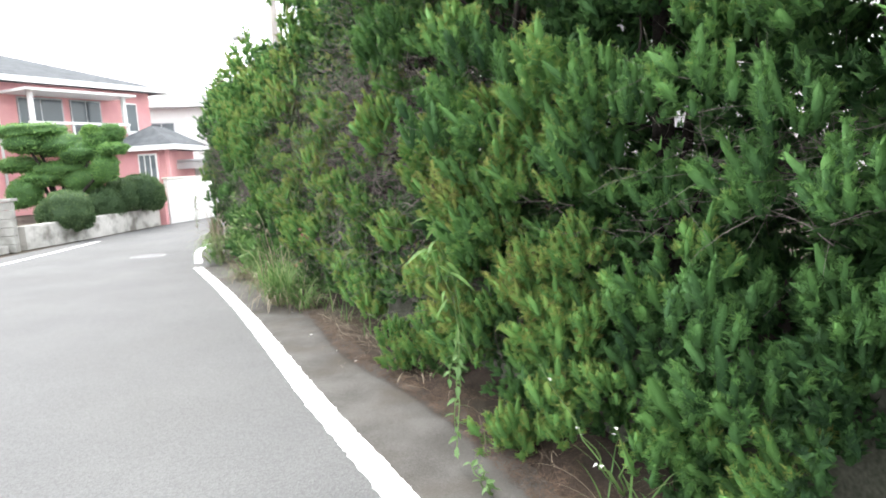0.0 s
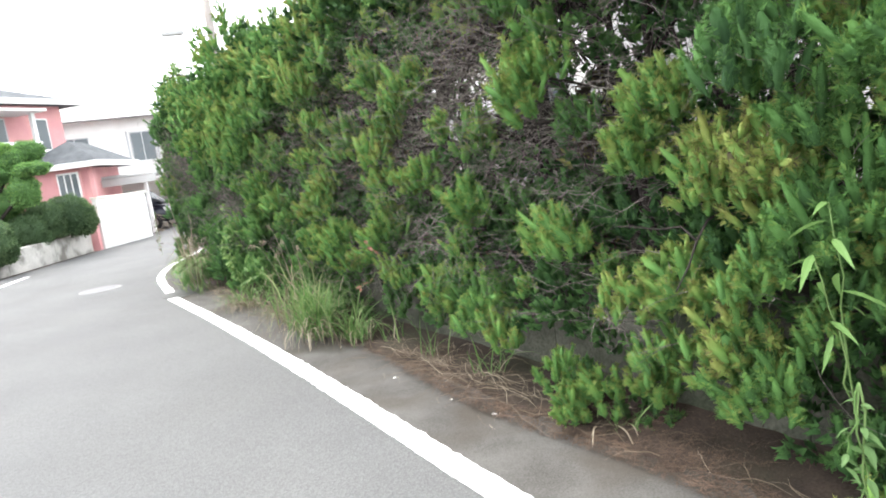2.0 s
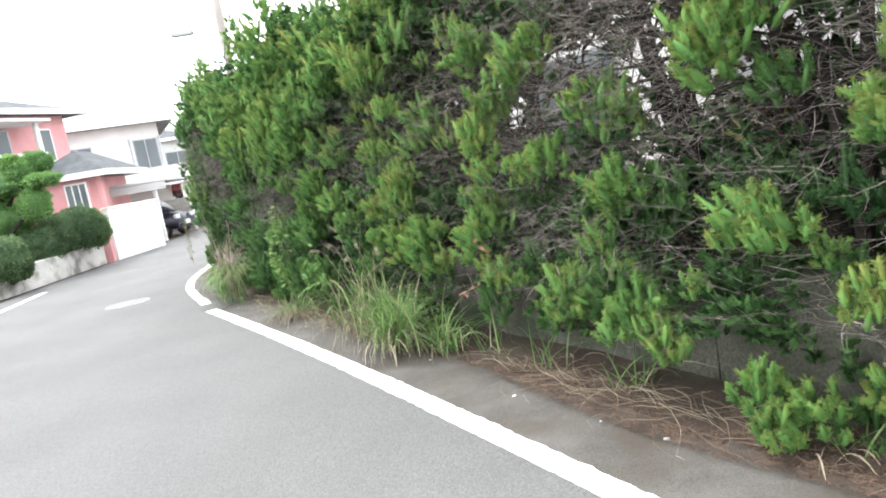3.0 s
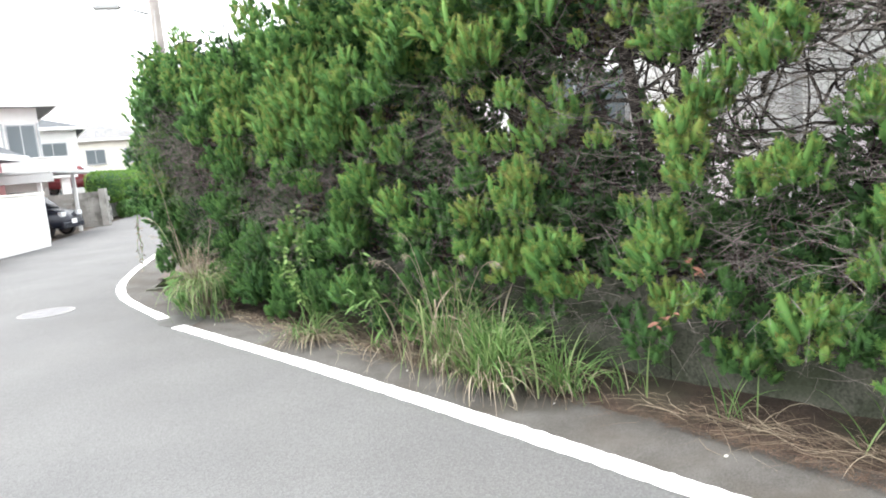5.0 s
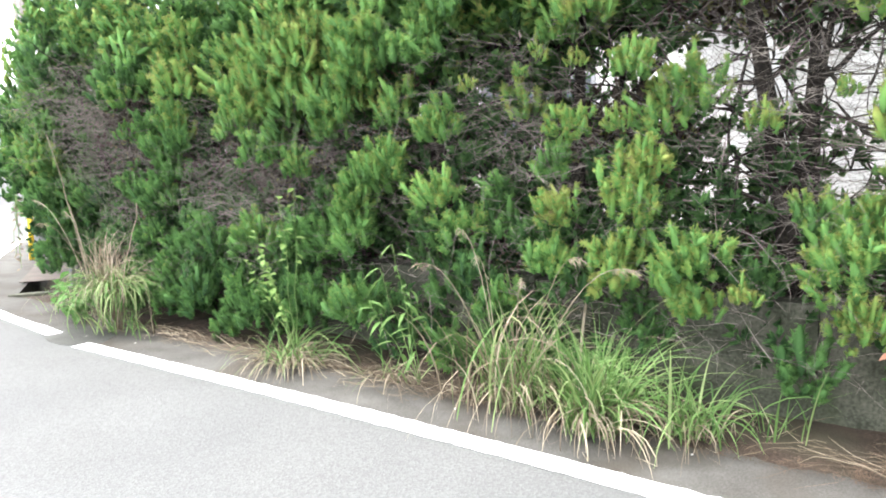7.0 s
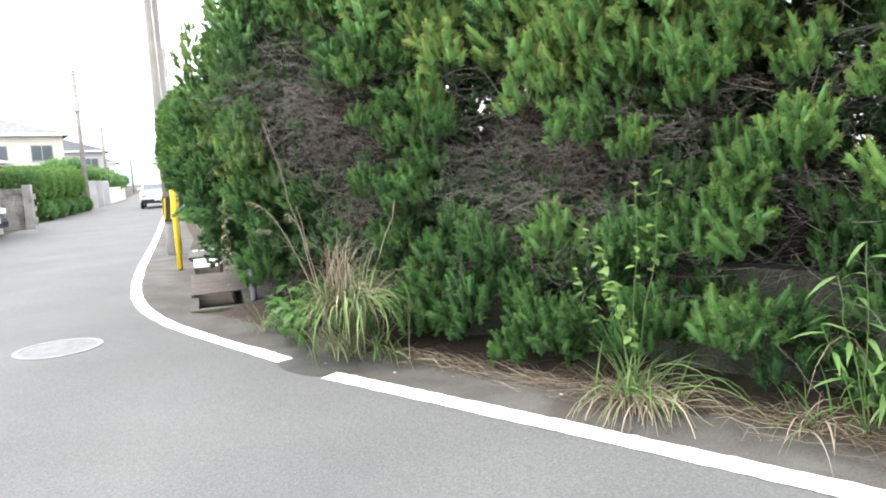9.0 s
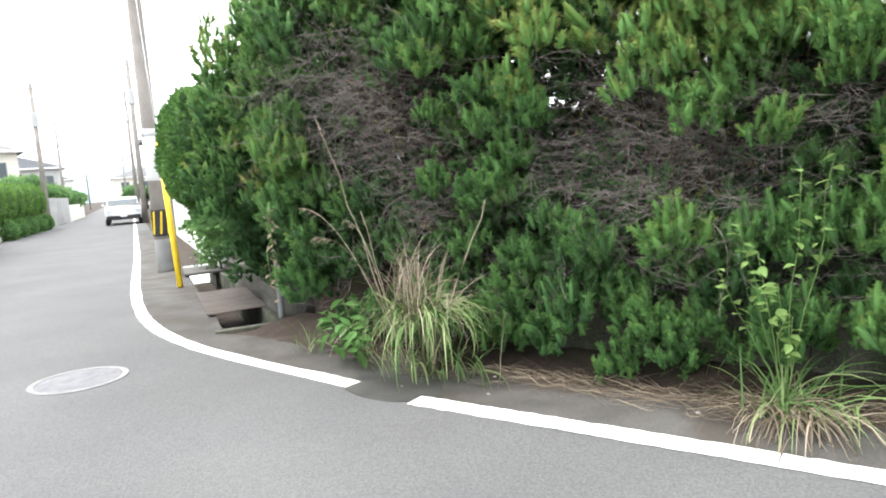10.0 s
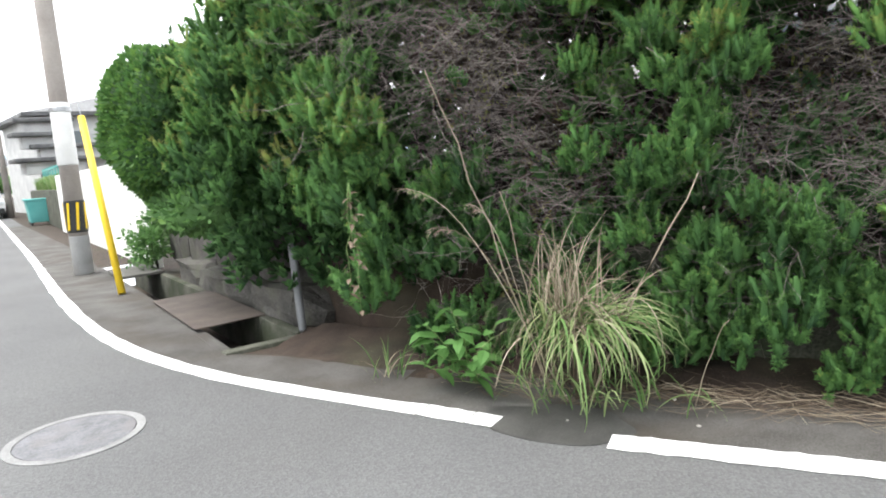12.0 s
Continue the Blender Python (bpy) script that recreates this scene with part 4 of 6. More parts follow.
for x, y, h in ((-7.8, 49.3, 7.8), (-7.7, 80, 9), (-3.2, 46, 8.5), (-2.4, 64, 9.5), (-5.5, 130, 9), (-0.9, 110, 9)):
    far_pole(x, y, h)
cables = thing("overhead_cables", "thin black overhead cables between the poles", "cable")
for x0, y0, z0, x1, y1, z1 in ((-4.75, 20, 9.2, -3.2, 46, 8.2), (-3.2, 46, 8.2, -2.4, 64, 9.2), (-4.4, 20, 8.6, -2.9, 46, 7.7)):
    so = Soup()
    t = np.linspace(0, 1, 14)
    so.tube(np.stack([x0 + (x1 - x0) * t, y0 + (y1 - y0) * t, z0 + (z1 - z0) * t - 1.6 * t * (1 - t)], 1), 0.008, 0.008, 4)
    so.make("cable", BLACK, cables)


# ---- clipped shrubs and cloud-pruned trees ----
def leaf_shell(so, centre, radii, count, leaf, r, squareness=2.6, tint=0.45, inner=True, rough=0.06):
    """Small leaves over a clipped, slightly uneven rounded body, with a dense core in a dark tint under them."""
    c, R = np.array(centre), np.array(radii)
    d = r.normal(0, 1, (count, 3))
    d /= (np.abs(d) ** squareness).sum(1)[:, None] ** (1 / squareness)
    wob = np.array([1 + rough * 2 * noise.noise(Vector(k * 2.2) + Vector(c)) for k in d])[:, None]
    base = c + d * R * wob * (1 - rough * r.uniform(0, 1.2, (count, 1)))
    nrm = d / R
    nrm /= np.linalg.norm(nrm, axis=1)[:, None]
    way = nrm + r.normal(0, 0.55, (count, 3)) + np.array([0, 0, 0.25])
    way /= np.linalg.norm(way, axis=1)[:, None]
    w = np.cross(way, r.normal(0, 1, (count, 3)))
    w /= np.linalg.norm(w, axis=1)[:, None]
    ln = leaf * r.uniform(0.7, 1.3, (count, 1))
    v = np.stack([base - way * ln * 0.2, base + w * ln * 0.3 + way * ln * 0.4, base + way * ln, base - w * ln * 0.3 + way * ln * 0.4], 1).reshape(-1, 3)
    i = np.arange(count)[:, None] * 4
    f = np.concatenate([i + (0, 1, 2), i + (0, 2, 3)])
    so.add(v, f, np.repeat(np.clip(tint + r.normal(0, 0.13, count), 0, 1), 4).astype(np.float32))
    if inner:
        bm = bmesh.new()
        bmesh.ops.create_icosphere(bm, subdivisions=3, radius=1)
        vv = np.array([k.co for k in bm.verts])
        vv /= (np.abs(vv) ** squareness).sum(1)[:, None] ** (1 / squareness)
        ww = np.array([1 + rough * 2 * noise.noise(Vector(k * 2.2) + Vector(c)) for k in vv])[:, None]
        # core tinted dark: the shade between the leaves is put into its colour
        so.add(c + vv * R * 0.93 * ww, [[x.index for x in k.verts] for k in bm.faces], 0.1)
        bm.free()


br = np.random.default_rng(31)
bush = thing("clipped_bush", "large rounded clipped green bush above the stone wall", "bush")
so = Soup()
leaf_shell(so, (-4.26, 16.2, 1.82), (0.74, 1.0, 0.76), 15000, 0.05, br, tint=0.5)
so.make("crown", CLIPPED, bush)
so = Soup()
so.tube([(-3.8, 16.2, 0.6), (-4.1, 16.15, 1.2)], 0.07, 0.05, 8)
so.make("trunk", BARK, bush)
bush2 = thing("shrub", "dark spreading shrub hanging over the stones", "bush")
so = Soup()
leaf_shell(so, (-4.3, 15.6, 0.98), (0.5, 0.8, 0.26), 4200, 0.06, br, 2.2, 0.25, True, 0.2)
so.make("crown", PINE, bush2)
so = Soup()
so.tube([(-3.85, 15.8, 0.62), (-4.1, 15.75, 0.9)], 0.04, 0.03, 6)
so.make("stem", BARK, bush2)
small = thing("shrub", "small dark-leaved shrub at the gutter", "bush")
so = Soup()
leaf_shell(so, (-4.05, 19.0, 0.42), (0.3, 0.4, 0.35), 1500, 0.06, br, 2.0, 0.2, False, 0.5)
so.make("crown", PINE, small)
so = Soup()
for k in range(5):
    so.tube(wander((-3.98, 19.0, -0.01), (hr.normal(0, 0.4), hr.normal(0, 0.4), 1), 0.5, 4, 0.2), 0.012, 0.004, 5)
so.make("stem", BARK, small)

# ---- far side of the street: planted bank, walls and houses ----
bank = thing("garden_wall", "low whitish stained concrete garden retaining wall", "wall", kind="structure")
WALL = [(-10.25, 15.9), (-9.95, 18.0), (-9.75, 20.0), (-9.55, 21.9)]
for a, b in zip(WALL, WALL[1:]):
    part("wall_panel", prism([a, b, (b[0] - 0.2, b[1]), (a[0] - 0.2, a[1])], -0.012, 0.58, 0.012), PALE_CONCRETE, bank)
part("garden_soil", prism([(-10.45, 15.9), (-9.75, 21.9), (-9.8, 25), (-30, 40), (-34, 16)], -0.011, 0.52), EARTH, bank, "raised garden soil")
stub = thing("block_wall", "grey concrete block gate pillar with steps", "wall", kind="structure")
for k in range(6):
    for j in range(3):
        part("block", box(-11.35 + j * 0.4, 15.35, 0.2 * k, -10.96 + j * 0.4, 15.5, 0.2 * k + 0.19, 0.006), CONCRETE, stub)
part("cap", box(-11.4, 15.3, 1.2, -10.1, 15.55, 1.27, 0.01), CONCRETE, stub)
part("step", box(-11.6, 14.9, 0, -10.3, 15.3, 0.17, 0.015), PALE_CONCRETE, stub)

gate = thing("boundary_wall", "white rendered boundary wall with pink end post", "wall", kind="structure")
part("wall", prism([(-9.3, 22.15), (-8.75, 24.9), (-8.9, 24.93), (-9.45, 22.18)], -0.012, 1.5, 0.012), WHITE_WALL, gate)
part("cap", prism([(-9.26, 22.12), (-8.71, 24.93), (-8.94, 24.97), (-9.49, 22.16)], 1.5, 1.56, 0.008), CREAM_WALL, gate)
part("post", box(-9.62, 21.93, -0.012, -9.36, 22.14, 1.1, 0.01), PINK_WALL, gate, "pink rendered post")

shr = np.random.default_rng(41)


def shrub(name, label, blobs, material, stems, leaf=0.07, per=2600, rough=0.12):
    e = thing(name, label, "bush" if name == "shrub" else "tree")
    so = Soup()
    for c, R in blobs:
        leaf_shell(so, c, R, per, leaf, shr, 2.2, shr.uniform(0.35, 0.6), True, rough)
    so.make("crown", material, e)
    so = Soup()
    for p in stems:
        so.tube(p, 0.07, 0.03, 7)
    so.make("trunk", BARK, e)
    return e


def blob(px, py, rx, ry, far, deep=1.0):
    x = (-16.23 + (px / 260) * 5.37) * far / 25.0
    z = 1.5 + (324 - py + 0.03 * px) * 0.0215 * far / 25.0
    return (x, far, z), (rx * 0.0207 * far / 25, rx * 0.0207 * far / 25 * deep, ry * 0.0215 * far / 25)


shrub("shrub", "rounded clipped green shrub on the garden wall", [blob(88, 372, 40, 36, 17.6), blob(62, 378, 28, 30, 17.4), blob(112, 380, 22, 28, 17.7)], SHRUB, [[(-10.9, 17.9, 0.5), (-10.9, 17.9, 0.8)]], 0.05, 5000)
shrub("shrub", "wide rounded green shrub on the garden wall", [blob(165, 365, 34, 28, 19.9), blob(196, 352, 32, 30, 20.3), blob(226, 350, 30, 32, 20.7), blob(248, 356, 22, 28, 21.0)], SHRUB, [[(-10.6, 20.4, 0.5), (-10.6, 20.4, 0.9)]], 0.05, 4500)
pads = [(40, 230, 62, 14), (95, 258, 60, 20), (30, 250, 40, 16), (128, 272, 40, 18), (90, 298, 52, 14), (168, 302, 24, 24), (160, 255, 22, 16), (188, 246, 22, 16), (185, 272, 28, 10), (55, 312, 40, 14), (125, 318, 40, 26), (15, 335, 30, 26), (150, 240, 16, 12), (15, 285, 40, 14)]
blobs = [blob(*p, 19.6 + 0.3 * math.sin(k * 2.1), 0.8) for k, p in enumerate(pads)]
root = np.array([-11.6, 19.8, 0.5])
shrub("garden_tree", "cloud-pruned garden pine with rounded foliage pads", blobs, PINE,
      [[root, (root + np.array(c)) / 2 + (0.1, 0, 0.15), np.array(c)] for c, R in blobs], 0.05, 2200, 0.15)


# ---- houses ----
def window(parent, x0, z0, x1, z1, y, panes=2, face=-1, frame_mat=None, shade=GLASS):
    """A window on a wall at y: frame, panes and sill."""
    fm = frame_mat or TRIM
    fr = part("window", box(x0, y + face * 0.05, z0, x1, y + 0.02, z1, 0.006), fm, parent)
    w = (x1 - x0 - 0.06) / panes
    for k in range(panes):
        a = x0 + 0.03 + k * w
        part("pane", box(a + 0.025, y + face * 0.062, z0 + 0.06, a + w - 0.025, y + face * 0.052, z1 - 0.06), shade, fr)
    part("sill", box(x0 - 0.05, y + face * 0.12, z0 - 0.05, x1 + 0.05, y + face * 0.052, z0 - 0.004, 0.008), fm, fr)
    return fr


def hip_roof(x0, y0, x1, y1, z, rise, over=0.5):
    bm = bmesh.new()
    a, b, c, d = x0 - over, y0 - over, x1 + over, y1 + over
    run = min(c - a, d - b) / 2
    base = [bm.verts.new(p) for p in ((a, b, z), (c, b, z), (c, d, z), (a, d, z))]
    low = [bm.verts.new((v.co.x, v.co.y, z - 0.14)) for v in base]
    if c - a > d - b:
        top = [bm.verts.new((a + run, (b + d) / 2, z + rise)), bm.verts.new((c - run, (b + d) / 2, z + rise))]
        bm.faces.new((base[0], base[1], top[1], top[0]))
        bm.faces.new((base[1], base[2], top[1]))
        bm.faces.new((base[2], base[3], top[0], top[1]))
        bm.faces.new((base[3], base[0], top[0]))
    else:
        top = [bm.verts.new(((a + c) / 2, b + run, z + rise)), bm.verts.new(((a + c) / 2, d - run, z + rise))]
        bm.faces.new((base[0], base[1], top[0]))
        bm.faces.new((base[1], base[2], top[1], top[0]))
        bm.faces.new((base[2], base[3], top[1]))
        bm.faces.new((base[3], base[0], top[0], top[1]))
    for k in range(4):
        bm.faces.new((low[k], low[(k + 1) % 4], base[(k + 1) % 4], base[k]))
    bm.faces.new(low[::-1])
    bmesh.ops.recalc_face_normals(bm, faces=bm.faces)
    return bm


def fascia(parent, x0, y0, x1, y1, z, over=0.5, trim=None):
    o = over + 0.03
    for a in ((x0 - o, y0 - o, x1 + o, y0 - o + 0.06), (x0 - o, y1 + o - 0.06, x1 + o, y1 + o), (x0 - o, y0 - o + 0.062, x0 - o + 0.06, y1 + o - 0.062), (x1 + o - 0.06, y0 - o + 0.062, x1 + o, y1 + o - 0.062)):
        part("fascia", box(a[0], a[1], z - 0.17, a[2], a[3], z + 0.02, 0.005), trim or TRIM, parent)


def house(label, m, w, d, h, wall, roof, rise=1.4, storeys=2, wins=3, base=-0.02, balcony=False, trim=None):
    """A house with its front on y = 0, that reaches from x = 0 to w."""
    e = thing("house", label, "house", m)
    part("wall", box(0, 0, base, w, d, h, 0.01), wall, e)
    part("roof", hip_roof(0, 0, w, d, h + 0.005, rise), roof, e)
    fascia(e, 0, 0, w, d, h + 0.01, 0.5, trim)
    for s in range(storeys):
        z = h - 2.1 - s * 2.75
        for k in range(wins):
            a = (k + 0.5) * w / wins
            window(e, a - 0.75, z, a + 0.75, z + 1.25, 0.0, frame_mat=ALU)
        # windows on the right end
        for k in range(2):
            a = (k + 0.5) * d / 2
            fr = part("window", box(w - 0.02, a - 0.7, z, w + 0.05, a + 0.7, z + 1.2, 0.006), ALU, e)
            for j in (0, 1):
                part("pane", box(w + 0.052, a - 0.66 + j * 0.68, z + 0.06, w + 0.062, a - 0.02 + j * 0.68, z + 1.14), GLASS, fr)
    if balcony:
        z = h - 3.0
        part("balcony", box(0.3, -1.1, z, w * 0.6, -0.005, z + 0.12, 0.01), TRIM, e)
        for k in range(int(w * 0.6 / 0.14)):
            part("baluster", box(0.34 + k * 0.14, -1.08, z + 0.12, 0.37 + k * 0.14, -1.05, z + 0.95), TRIM, e)
        part("rail", box(0.3, -1.1, z + 0.95, w * 0.6, -1.03, z + 1.02, 0.005), TRIM, e)
    return e


# pink two-storey house: main block turned towards the street
ang = math.degrees(math.atan2(5.5, 2.6))
pink = thing("house", "pink stucco two-storey house with white balcony and blue-grey roof", "house", mover(-17.2, 18.9, 0.5, ang))
part("wall", box(0, 0, -0.02, 11.0, 7.5, 4.75, 0.01), PINK_WALL, pink)
part("roof", hip_roof(0, 0, 11.0, 7.5, 4.8, 1.5, 0.6), ROOF_GREY, pink)
fascia(pink, 0, 0, 11.0, 7.5, 4.81, 0.6)
balc = part("balcony", box(4.9, -1.25, 2.35, 8.9, -0.005, 2.5, 0.01), TRIM, pink)
for k in range(6):
    part("baluster", box(4.92 + k * 0.78, -1.22, 2.5, 4.98 + k * 0.78, -1.16, 3.15), TRIM, balc)
part("rail", box(4.9, -1.25, 3.15, 8.9, -1.13, 3.24, 0.01), TRIM, balc)
for x in (5.0, 8.7):
    part("column", box(x, -1.2, 3.24, x + 0.14, -1.06, 4.35, 0.01), TRIM, balc)
bm = prism([(4.7, -1.5), (9.1, -1.5), (9.1, -0.006), (4.7, -0.006)], 4.25, 4.34)
part("canopy", bm, TRIM, balc, "white balcony canopy")
window(pink, 5.3, 2.62, 7.0, 4.2, 0.0, 2, frame_mat=ALU)
window(pink, 7.3, 2.62, 8.6, 4.2, 0.0, 2, frame_mat=ALU)
window(pink, 9.7, 3.0, 10.3, 4.2, 0.0, 1)
window(pink, 2.4, 2.9, 3.9, 4.0, 0.0, 2)
so = Soup()
so.tube([(4.5, -0.1, 4.6), (4.55, -0.08, 4.2), (4.55, -0.08, 0.1)], 0.05, 0.05, 8)
so.make("downpipe", TRIM, pink)
annex = thing("house_annex", "single-storey pink annex with white french window", "house", mover(-12.45, 25.0, 0.5))
part("wall", box(0, 0, -0.02, 1.75, 3.5, 2.2, 0.01), PINK_WALL, annex)
part("roof", hip_roof(0, 0, 2.2, 3.5, 2.25, 0.85, 0.28), ROOF_GREY, annex)
fascia(annex, 0, 0, 2.2, 3.5, 2.26, 0.28)
window(annex, 0.98, 0.62, 1.68, 1.98, 0.0, 3, shade=GLASS)
part("post", box(1.98, 0.02, -0.02, 2.12, 0.16, 2.1, 0.01), PINK_WALL, annex, "pink porch post")
so = Soup()
so.tube([(0.05, -0.3, 2.15), (0.12, -0.1, 1.9), (0.14, -0.07, 0.0)], 0.04, 0.04, 8)
so.make("downpipe", TRIM, annex)

cream = thing("house", "whitish two-storey house with dark roof and white balcony", "house", mover(-16.2, 35.5, 0, 20))
part("wall", box(0, 0, -0.02, 5.0, 7, 5.4, 0.01), WHITE_WALL, cream)
part("roof", hip_roof(0, 0, 5.0, 7, 5.405, 1.1, 0.75), ROOF_DARK, cream)
fascia(cream, 0, 0, 5.0, 7, 5.41, 0.75)
window(cream, 3.72, 2.98, 4.85, 4.55, 0.0, 2, frame_mat=ALU)
window(cream, 0.6, 3.3, 1.9, 4.5, 0.0, 2, frame_mat=ALU)
window(cream, 0.8, 0.5, 2.6, 1.8, 0.0, 2, frame_mat=ALU)
deck = part("balcony", box(-0.4, -1.6, 2.1, 6.0, -0.01, 2.3, 0.01), TRIM, cream, "white balcony slab and parapet")
part("parapet", box(-0.4, -1.6, 2.302, 6.0, -1.48, 2.98, 0.01), WHITE_WALL, deck)
part("parapet", box(5.88, -1.476, 2.302, 6.0, -0.01, 2.98, 0.01), WHITE_WALL, deck)
part("rail", box(-0.42, -1.63, 2.982, 6.02, -1.45, 3.03, 0.008), TRIM, deck)
part("pillar", box(5.35, -1.4, -0.02, 5.7, -1.05, 2.098, 0.01), WHITE_WALL, cream, "square white balcony pillar")
for x in (3.6, 4.95):
    part("shutter", box(x - 0.05, -0.09, 2.9, x + 0.03, -0.006, 4.6, 0.006), ALU, cream)
house("white house with grey roof behind the carport", mover(-19.9, 46, 0, 15), 8, 7, 5.2, WHITE_WALL, ROOF_GREY, 1.3, balcony=True)
house("distant two-storey house with dark hipped roof", mover(-19, 66, 0, 10), 9, 8, 5.6, CREAM_WALL, ROOF_DARK, 1.6)
house("distant grey house with tiled roof", mover(-17, 92, 0, 5), 9, 8, 5.4, GREY_WALL, ROOF_GREY, 1.6)
layered = house("pale two-storey house with layered dark eaves beyond the bank", mover(-1.6, 47, 0, 4), 9, 8, 4.9, GREY_WALL, ROOF_DARK, 1.2, trim=ROOF_DARK)
for x0, x1, y0, z in ((-1.0, 1.6, -0.9, 4.42), (-1.2, 0.9, -1.3, 3.72), (-0.5, 6.0, -1.2, 3.15), (-1.3, 2.0, -1.8, 2.5)):
    part("eave", box(x0, y0, z, x1, -0.006, z + 0.2, 0.06), ROOF_DARK, layered, "dark layered eave")
    part("eave_wall", box(x0 + 0.45, y0 + 0.4, z - 0.55, x1 - 0.3, -0.006, z - 0.004, 0.01), GREY_WALL, layered)
house("distant white house with grey roof", mover(3, 72, 0, 0), 9, 8, 5.4, WHITE_WALL, ROOF_GREY, 1.5)
house("distant house with dark roof at the street's end", mover(-1, 150, 0, 0), 12, 9, 5.5, CREAM_WALL, ROOF_DARK, 1.8)
house("distant pale house with grey roof at the street's end", mover(-19, 140, 0, 0), 11, 9, 5.5, WHITE_WALL, ROOF_GREY, 1.8)

# white house behind the hedge, glimpsed through it
hid = thing("house", "white stucco house standing close behind the hedge", "house", pose(*lane(-2.5, 6.0), 0.45, 0, 0, math.degrees(math.atan2(ALONG[1], ALONG[0]))))
part("wall", box(0, -7, -0.02, 13, 0, 6.0, 0.01), WHITE_WALL, hid)
part("roof", hip_roof(0, -7, 13, 0, 6.03, 1.6), ROOF_GREY, hid)
for a in (1.0, 9.4):
    window(hid, a, 0.4, a + 1.8, 2.2, 0.0, 2, 1, ALU)
part("pillar", box(6.95, 0.5, -0.02, 7.3, 0.85, 3.0, 0.01), GREY_WALL, hid, "grey porch pillar")
part("porch_roof", box(5.8, 0.006, 3.0, 8.6, 1.1, 3.14, 0.01), ROOF_GREY, hid)

# plot wall beyond the bush
yard = thing("boundary_wall", "white panelled boundary wall behind the pole", "wall", kind="structure")
part("wall", prism([(-3.95, 19.4), (-3.8, 19.4), (-3.2, 31.0), (-3.35, 31.0)], -0.012, 1.6, 0.01), WHITE_WALL, yard)

# grassy bank with teal fence, waste bin
bankr = thing("grass_bank", "dark stone bank topped with bright green grass", "bank", kind="structure")
part("bank_wall", prism([(-3.3, 31.2), (-3.1, 31.2), (-2.2, 45), (-2.4, 45)], -0.012, 1.2, 0.02), MOSSY, bankr)
part("bank_soil", prism([(-3.1, 31.2), (6, 31.2), (6, 45), (-2.2, 45)], -0.011, 1.1), EARTH, bankr)
gso = Soup()
gr_ = np.random.default_rng(3)
for _ in range(2600):
    y = gr_.uniform(31.4, 44.8)
    x = -3.05 + (y - 31.2) * 0.065 + abs(gr_.normal(0, 0.6))
    a, h = gr_.uniform(0, 6.28), gr_.uniform(0.3, 0.8)
    dx, dy = math.cos(a) * h * 0.4, math.sin(a) * h * 0.4
    gso.ribbon([(x, y, 1.09), (x + dx * 0.4, y + dy * 0.4, 1.09 + h * 0.6), (x + dx, y + dy, 1.09 + h * 0.85)], 0.05, (-math.sin(a), math.cos(a), 0), gr_.uniform(0.2, 0.9))
tagged(gso.make("bank_grass", GRASS), "tall bright green grass on the bank", "grass", kind="stuff")
fen = thing("fence", "teal mesh fence on the bank", "fence", kind="structure")
for k in range(10):
    y = 33 + k * 1.2
    x = -2.75 + (y - 31.2) * 0.065
    part("post", box(x - 0.03, y - 0.03, 1.09, x + 0.03, y + 0.03, 2.1), TEAL, fen)
for z in (1.3, 1.65, 2.0):
    part("rail", prism([(-2.66, 33), (-2.62, 33), (-1.92, 43.8), (-1.96, 43.8)], z, z + 0.04), TEAL, fen)
bino = thing("waste_bin", "teal plastic waste collection bin with lid", "bin", mover(-3.1, 36.6, 0.1) @ Matrix.Scale(0.8, 4))
bm = box(-0.6, -0.45, 0, 0.6, 0.45, 0.95, 0.04)
for v in bm.verts:
    k = 0.86 + 0.14 * v.co.z
    v.co.x, v.co.y = v.co.x * k, v.co.y * k
part("body", bm, TEAL, bino)
part("lid", box(-0.66, -0.5, 0.952, 0.66, 0.5, 1.04, 0.03), TEAL, bino)
for x in (-0.5, 0.44):
    part("foot", box(x, -0.4, -0.12, x + 0.06, 0.4, -0.001), BLACK, bino)

# hedge, shrubs and block walls along the far side
blockw = thing("block_wall", "grey concrete block wall beside the driveway", "wall", kind="structure")
for k in range(7):
    for j in range(-3, 5):
        part("block", box(-10.6 + j * 0.4 + (0.2 if k % 2 else 0), 33.0, 0.2 * k, -10.21 + j * 0.4 + (0.2 if k % 2 else 0), 33.15, 0.2 * k + 0.19, 0.006), CONCRETE, blockw)
part("gate_post", box(-8.75, 32.8, -0.012, -8.5, 33.3, 1.5, 0.015), CONCRETE, blockw)
shr2 = thing("hedge", "neatly clipped bright green street hedge", "hedge")
so = Soup()
for k in range(6):
    leaf_shell(so, (-9.5 + 0.19 * k, 39.0 + k * 1.7, 1.55), (0.8, 1.05, 0.75), 2600, 0.09, shr, 3.4, 0.8)
so.make("crown", CLIPPED, shr2)
for k in range(6):
    so = Soup()
    so.tube([(-9.5 + 0.19 * k, 39.0 + k * 1.7, -0.012), (-9.5 + 0.19 * k, 39.0 + k * 1.7, 1.0)], 0.05, 0.04, 6)
    so.make("stem", BARK, shr2)
for k in range(5):
    e = thing("shrub", "low rounded green shrub at the street's edge", "bush", group="low shrubs along the street")
    so = Soup()
    y = 39 + k * 2.3
    leaf_shell(so, (-8.75 + 0.21 * k, y, 0.38), (0.38, 0.55, 0.42), 1200, 0.08, shr, 2.2, 0.35)
    so.make("crown", PINE, e)
gp = thing("gate_pillars", "pale grey gate pillars and low wall", "wall", kind="structure")
